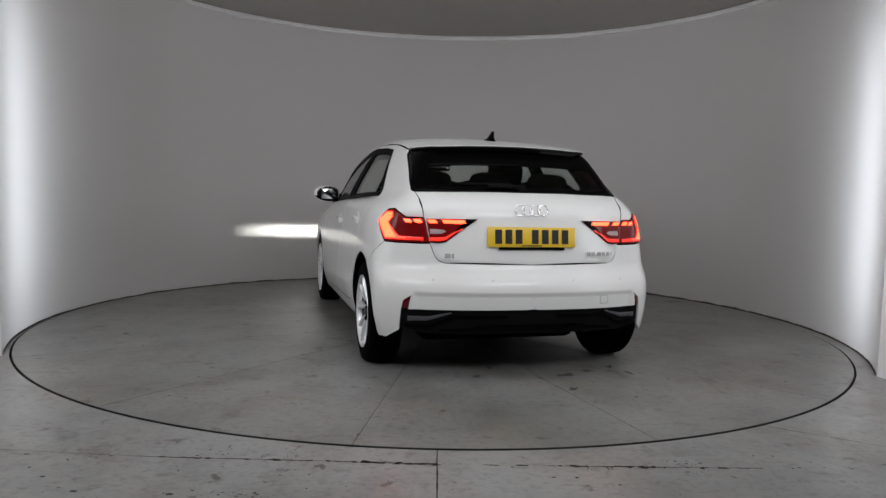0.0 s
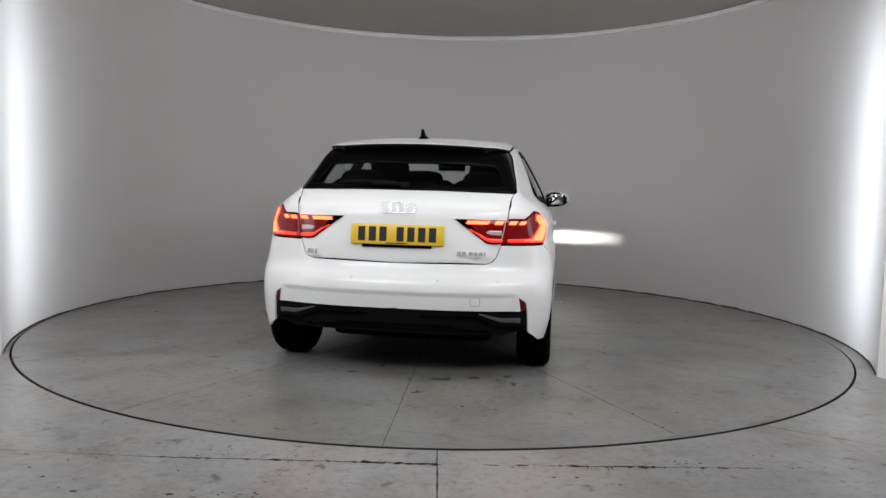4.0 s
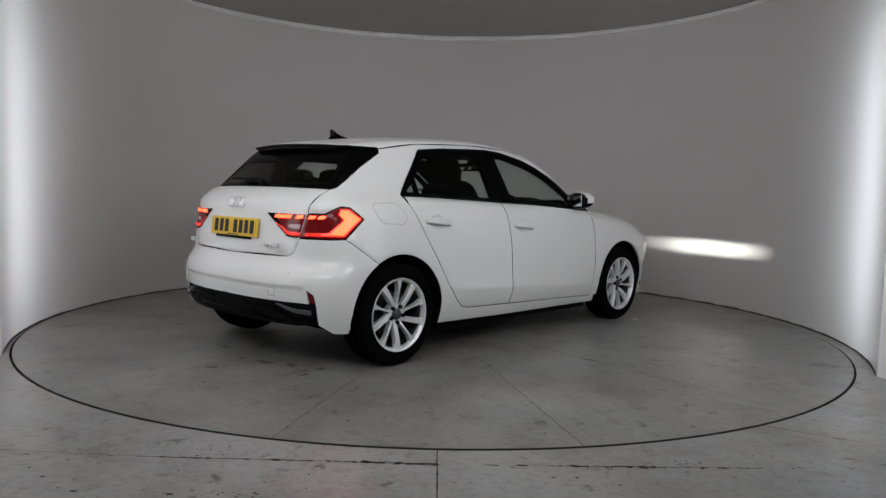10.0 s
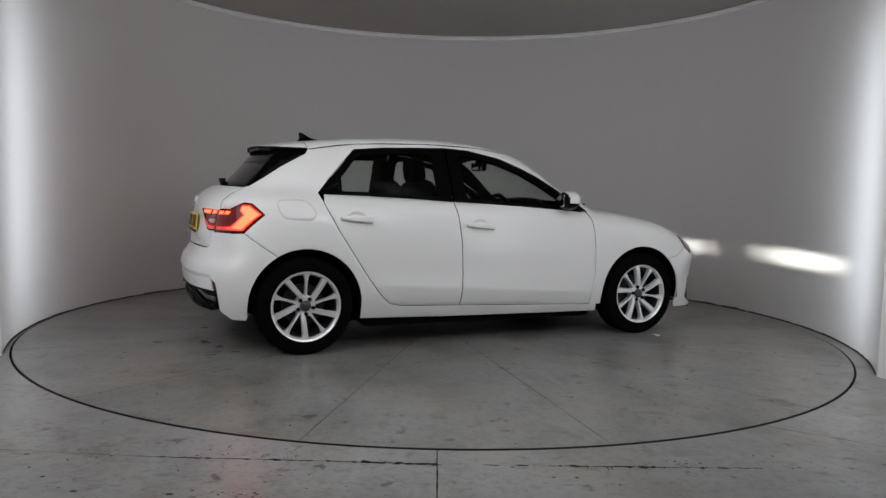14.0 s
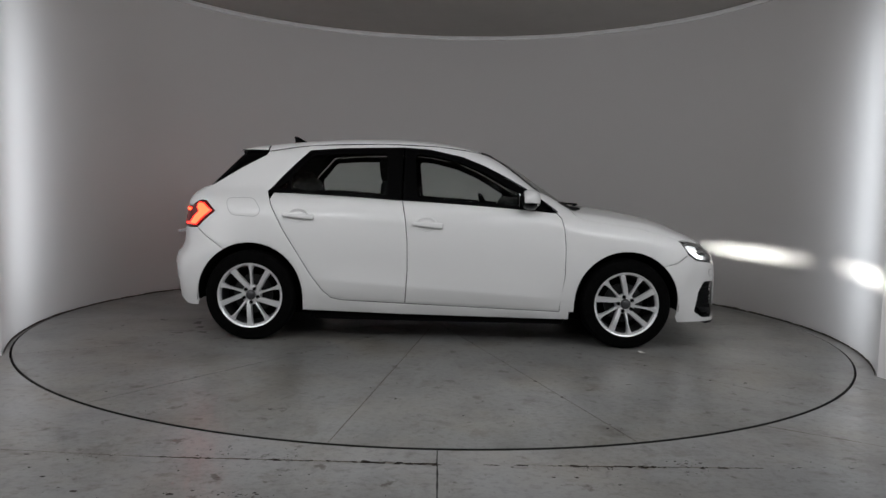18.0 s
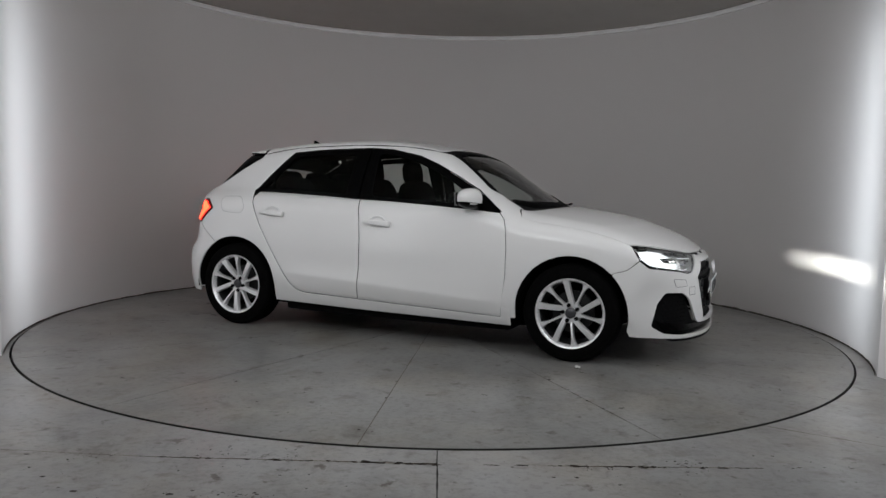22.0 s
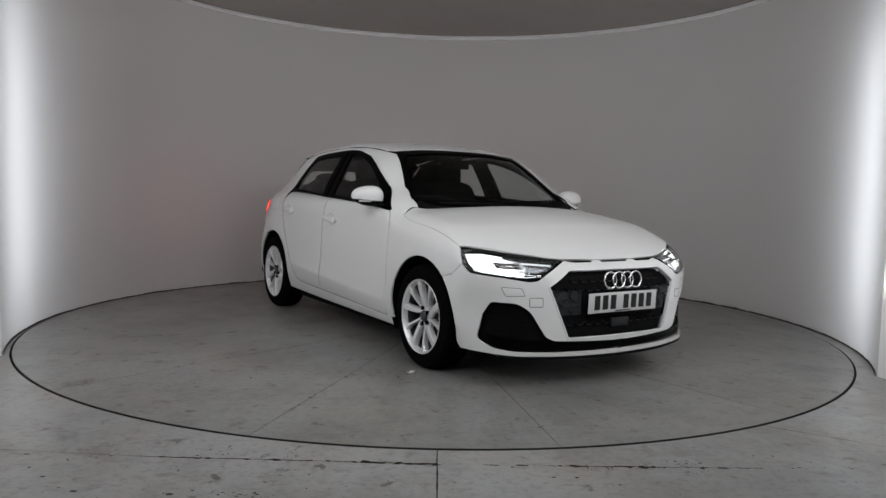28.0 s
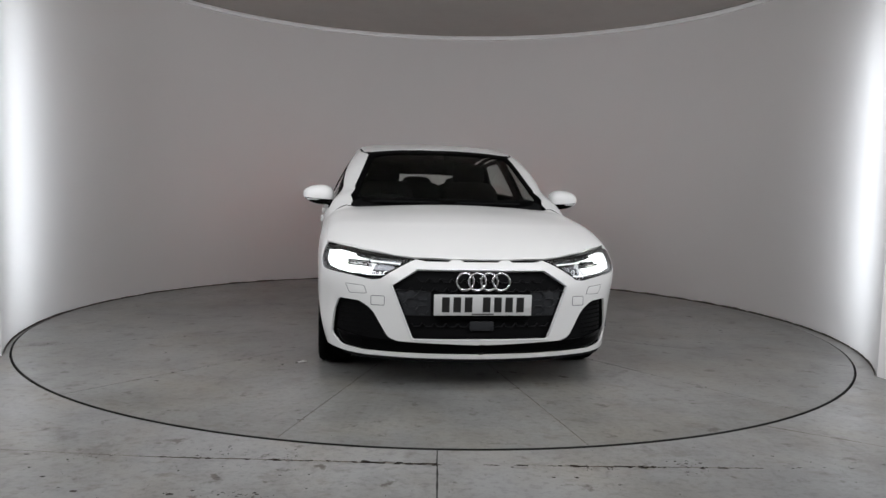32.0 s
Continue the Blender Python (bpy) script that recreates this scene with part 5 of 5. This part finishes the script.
rp.inputs["To Min"].default_value, rp.inputs["To Max"].default_value = 4.5, 0.08
nt.links.new(tc.outputs["Object"], ab.inputs[0])
nt.links.new(ab.outputs[0], mp.inputs[0])
nt.links.new(mp.outputs[0], sc.inputs[0])
nt.links.new(sc.outputs[0], ln.inputs[0])
nt.links.new(ln.outputs["Value"], rp.inputs["Value"])
nt.links.new(rp.outputs[0], nt.nodes["Principled BSDF"].inputs["Emission Strength"])
for i, side in enumerate((-1, 1)):
    par = headlamps[i]
    f = side > 0
    n = (0.72, -0.69, 0)
    hook = [("S", 1.664, 0.727), ("F", -0.742, 0.736), ("F", -0.650, 0.722), ("F", -0.690, 0.706), ("S", 1.715, 0.703), ("S", 1.745, 0.680), ("S", 1.782, 0.648), ("F", -0.690, 0.622), ("F", -0.690, 0.614), ("S", 1.762, 0.640), ("S", 1.715, 0.672)]
    part("running_light", skin("running_light", body_fn, n, hook, LEDH, grid=0.02, offset=-0.028, thick=0.006, gap=0.002, bevel=0, flip=f), par, "white hooked running light")
    bowl = [("S", 1.668, 0.724), ("F", -0.742, 0.736), ("F", -0.675, 0.728), ("F", -0.590, 0.716), ("F", -0.555, 0.680), ("F", -0.590, 0.612), ("F", -0.690, 0.612), ("S", 1.755, 0.640), ("S", 1.710, 0.674)]
    part("reflector_bowl", skin("reflector_bowl", body_fn, n, bowl, GLOW, holes=[[("F", -0.715, 0.664), ("F", -0.585, 0.664), ("F", -0.585, 0.702), ("F", -0.715, 0.706)]], grid=0.02, offset=-0.042, thick=0.006, gap=0.001, bevel=0, flip=f), par, "lamp reflector with painted glow")
    part("lamp_strip", skin("lamp_strip", body_fn, n, [("F", -0.650, 0.7135), ("F", -0.42, 0.691), ("F", -0.415, 0.683), ("F", -0.640, 0.702)], GREYR, grid=0.02, offset=-0.022, thick=0.006, gap=0, bevel=0, flip=f), par, "grey lamp strip")
    part("light_strip", skin("light_strip", body_fn, n, [("F", -0.585, 0.6865), ("F", -0.43, 0.6765), ("F", -0.43, 0.6735), ("F", -0.585, 0.6825)], LEDF, grid=0.02, offset=-0.020, thick=0.005, gap=0, bevel=0, flip=f), par, "thin light strip")
    for y0 in (-0.655, -0.605, -0.555):
        part("lamp_notch", skin("lamp_notch", body_fn, n, [("F", y0, 0.7165 + 0.13 * (-0.655 - y0)), ("F", y0 + 0.024, 0.713 + 0.13 * (-0.655 - y0)), ("F", y0 + 0.018, 0.701 + 0.13 * (-0.655 - y0)), ("F", y0 - 0.006, 0.704 + 0.13 * (-0.655 - y0))], MATTB, grid=0.02, offset=-0.016, thick=0.006, gap=0, bevel=0, flip=f), par)
    inner = [("S", 1.655, 0.732), ("F", -0.743, 0.739), ("F", -0.607, 0.718), ("F", -0.385, 0.684), ("F", -0.530, 0.597), ("F", -0.577, 0.592), ("F", -0.695, 0.611), ("S", 1.752, 0.634), ("S", 1.704, 0.668)]
    part("lamp_rim", skin("lamp_rim", body_fn, n, LAMP, GLOSSB, holes=[inner], grid=0.02, offset=-0.006, thick=0.010, gap=0.001, bevel=0.001, flip=f), par, "gloss black lamp rim")
    part("light_line", skin("lamp_bar", body_fn, n, [("F", -0.64, 0.606), ("F", -0.58, 0.604), ("F", -0.535, 0.610), ("F", -0.535, 0.615), ("F", -0.58, 0.609), ("F", -0.64, 0.611)], LEDF, grid=0.02, offset=-0.03, thick=0.006, gap=0, bevel=0, flip=f), par, "thin light line")
    part("lamp_shelf", skin("lamp_shelf", body_fn, n, [("F", -0.60, 0.690), ("F", -0.44, 0.672), ("F", -0.50, 0.645), ("F", -0.58, 0.645)], GREYR, grid=0.02, offset=-0.045, thick=0.006, gap=0, bevel=0, flip=f), par)
    box = bmesh.new()
    bmesh.ops.create_cube(box, size=1.0)
    bmesh.ops.scale(box, vec=(0.09, 0.090, 0.0090), verts=box.verts)
    bmesh.ops.delete(box, geom=[q for q in box.faces if q.calc_center_median().x > 0.04], context="FACES")
    ob = part("projector", from_bm("projector", box, DARK), par, "black projector box")
    ob.matrix_local = pose(1.812, side * 0.650, 0.656, 0, 5.4, side * 16)
    ob2 = part("projector_lamp", mesh_of("projector_lamp", [(-0.041, -0.03, -0.003), (-0.041, 0.03, -0.003), (-0.041, 0.03, 0.003), (-0.041, -0.03, 0.003)], [(0, 1, 2, 3)], BEAM, False), ob)

# black cowl at the foot of the windscreen
cowl = [("T", 0.86, 0.0), ("T", 0.85, -0.3), ("T", 0.80, -0.55), ("T", 0.84, -0.66), ("T", 0.940, -0.62), ("T", 0.985, -0.53), ("T", 1.045, -0.3), ("T", 1.066, 0.0)]
part("cowl", skin("cowl", body_fn, TOP, mirrored(cowl), MATTB, grid=0.04, offset=-0.010, gap=0), car, "black plastic cowl")
for y0 in (-0.35, 0.20):
    part("wiper", box_mesh("wiper", (0.025, 0.46, 0.014), (1.00, y0 + 0.04, 0.972), MATTB, 0.006, 2, pose(0, 0, 0, 0, 0, 12 if y0 > 0 else -12)), car, "black windscreen wiper")

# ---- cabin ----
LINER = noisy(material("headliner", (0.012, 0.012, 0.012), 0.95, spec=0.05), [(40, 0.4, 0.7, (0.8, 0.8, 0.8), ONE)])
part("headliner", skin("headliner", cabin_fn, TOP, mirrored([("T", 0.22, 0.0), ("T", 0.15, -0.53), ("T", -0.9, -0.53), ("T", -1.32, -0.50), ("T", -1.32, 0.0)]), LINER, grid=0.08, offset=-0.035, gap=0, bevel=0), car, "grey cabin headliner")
both("door_card", body_fn, SIDE, [("S", -1.10, 0.96), ("S", -0.25, 0.95), ("S", 0.80, 0.89), ("S", 0.86, 0.45), ("S", 0.80, 0.27), ("S", -0.75, 0.28), ("S", -1.10, 0.70)], MATTB, grid=0.08, offset=-0.08, gap=0, bevel=0, label="black inner door trim")
both("boot_side", body_fn, SIDE, [("S", -1.15, 0.99), ("S", -1.6, 0.98), ("S", -1.6, 0.72), ("S", -1.13, 0.72)], MATTB, grid=0.08, offset=-0.10, gap=0, bevel=0)
part("cabin_floor", box_mesh("cabin_floor", (2.7, 1.36, 0.05), (-0.4, 0, 0.31), DARK, 0.01), car)
part("parcel_shelf", box_mesh("parcel_shelf", (0.42, 1.18, 0.03), (-1.42, 0, 0.985), MATTB, 0.01), car, "black parcel shelf")
part("bulkhead", box_mesh("bulkhead", (0.05, 1.40, 0.55), (0.92, 0, 0.62), DARK, 0.02), car)


def seat(x, y, rear=False):
    grp = part("rear_seat" if rear else "front_seat", None, car, "dark cloth car seat with headrest")
    grp.location = (x, y, 0)
    def lump(name, dims, centre, turn, e=0.45, mat=CLOTH):
        bm = blob(name, *dims, e, e, mat, n=14)
        bmesh.ops.transform(bm, matrix=pose(*centre, 0, turn, 0), verts=bm.verts)
        part(name, from_bm(name, bm, mat, True), grp)
    lump("cushion", (0.26, 0.25, 0.085), (0.10, 0, 0.50), -8)
    lump("backrest", (0.085, 0.25, 0.33), (-0.22, 0, 0.80), -14)
    hz, hx = (1.10, -0.31) if rear else (1.185, -0.315)
    lump("headrest", (0.055, 0.135, 0.075 if rear else 0.095), (hx, 0, hz), -8, 0.6)
    for s in (-0.055, 0.055):
        part("headrest_post", box_mesh("headrest_post", (0.012, 0.012, 0.16), (hx + 0.012, s, hz - 0.12), CHROME, 0.004, 2, pose(0, 0, 0, 0, -10, 0)), grp)


seat(-0.08, -0.36)
seat(-0.08, 0.36)
for y in (-0.40, 0.0, 0.40):
    seat(-0.80, y, True)


def dash_mesh():
    bm = blob("dash", 0.20, 0.70, 0.16, 0.35, 0.5, MATTB, n=16)
    for q in bm.verts:
        q.co.x -= 0.10 * (q.co.y / 0.7) ** 2
    bmesh.ops.translate(bm, vec=(0.66, 0, 0.80), verts=bm.verts)
    return from_bm("dashboard", bm, MATTB, True)


part("dashboard", dash_mesh(), car, "black dashboard")
binnacle = blob("binnacle", 0.10, 0.17, 0.06, 0.6, 0.6, MATTB, n=12)
bmesh.ops.translate(binnacle, vec=(0.52, -0.36, 0.955), verts=binnacle.verts)
part("binnacle", from_bm("binnacle", binnacle, MATTB, True), car)
sw = part("steering_wheel", lathe("steering_wheel", [(0.182 + 0.016 * math.cos(2 * math.pi * i / 10), 0.016 * math.sin(2 * math.pi * i / 10)) for i in range(11)], MATTB, 40, "x"), car, "black steering wheel")
sw.matrix_local = pose(0.36, -0.36, 0.86, 0, -24, 0)
part("steering_hub", box_mesh("steering_hub", (0.05, 0.17, 0.11), (0.01, 0, 0), MATTB, 0.02), sw)
for a in (0, 180, 270):
    part("steering_spoke", box_mesh("steering_spoke", (0.02, 0.11, 0.03), (0.0, 0.12, 0), MATTB, 0.006, 2, None), sw).matrix_local = pose(0, 0, 0, a, 0, 0)
im = part("rear_view_mirror", box_mesh("rear_view_mirror", (0.035, 0.23, 0.065), (0.30, 0, 1.245), GLOSSB, 0.014, 3), car, "black interior mirror")
part("mirror_face", box_mesh("mirror_face", (0.003, 0.20, 0.045), (0.281, 0, 1.245), MATS["mirror_silver"], 0.001), im)
part("mirror_stalk", box_mesh("mirror_stalk", (0.07, 0.07, 0.07), (0.31, 0, 1.283), MATTB, 0.02, 2), im)
motions()
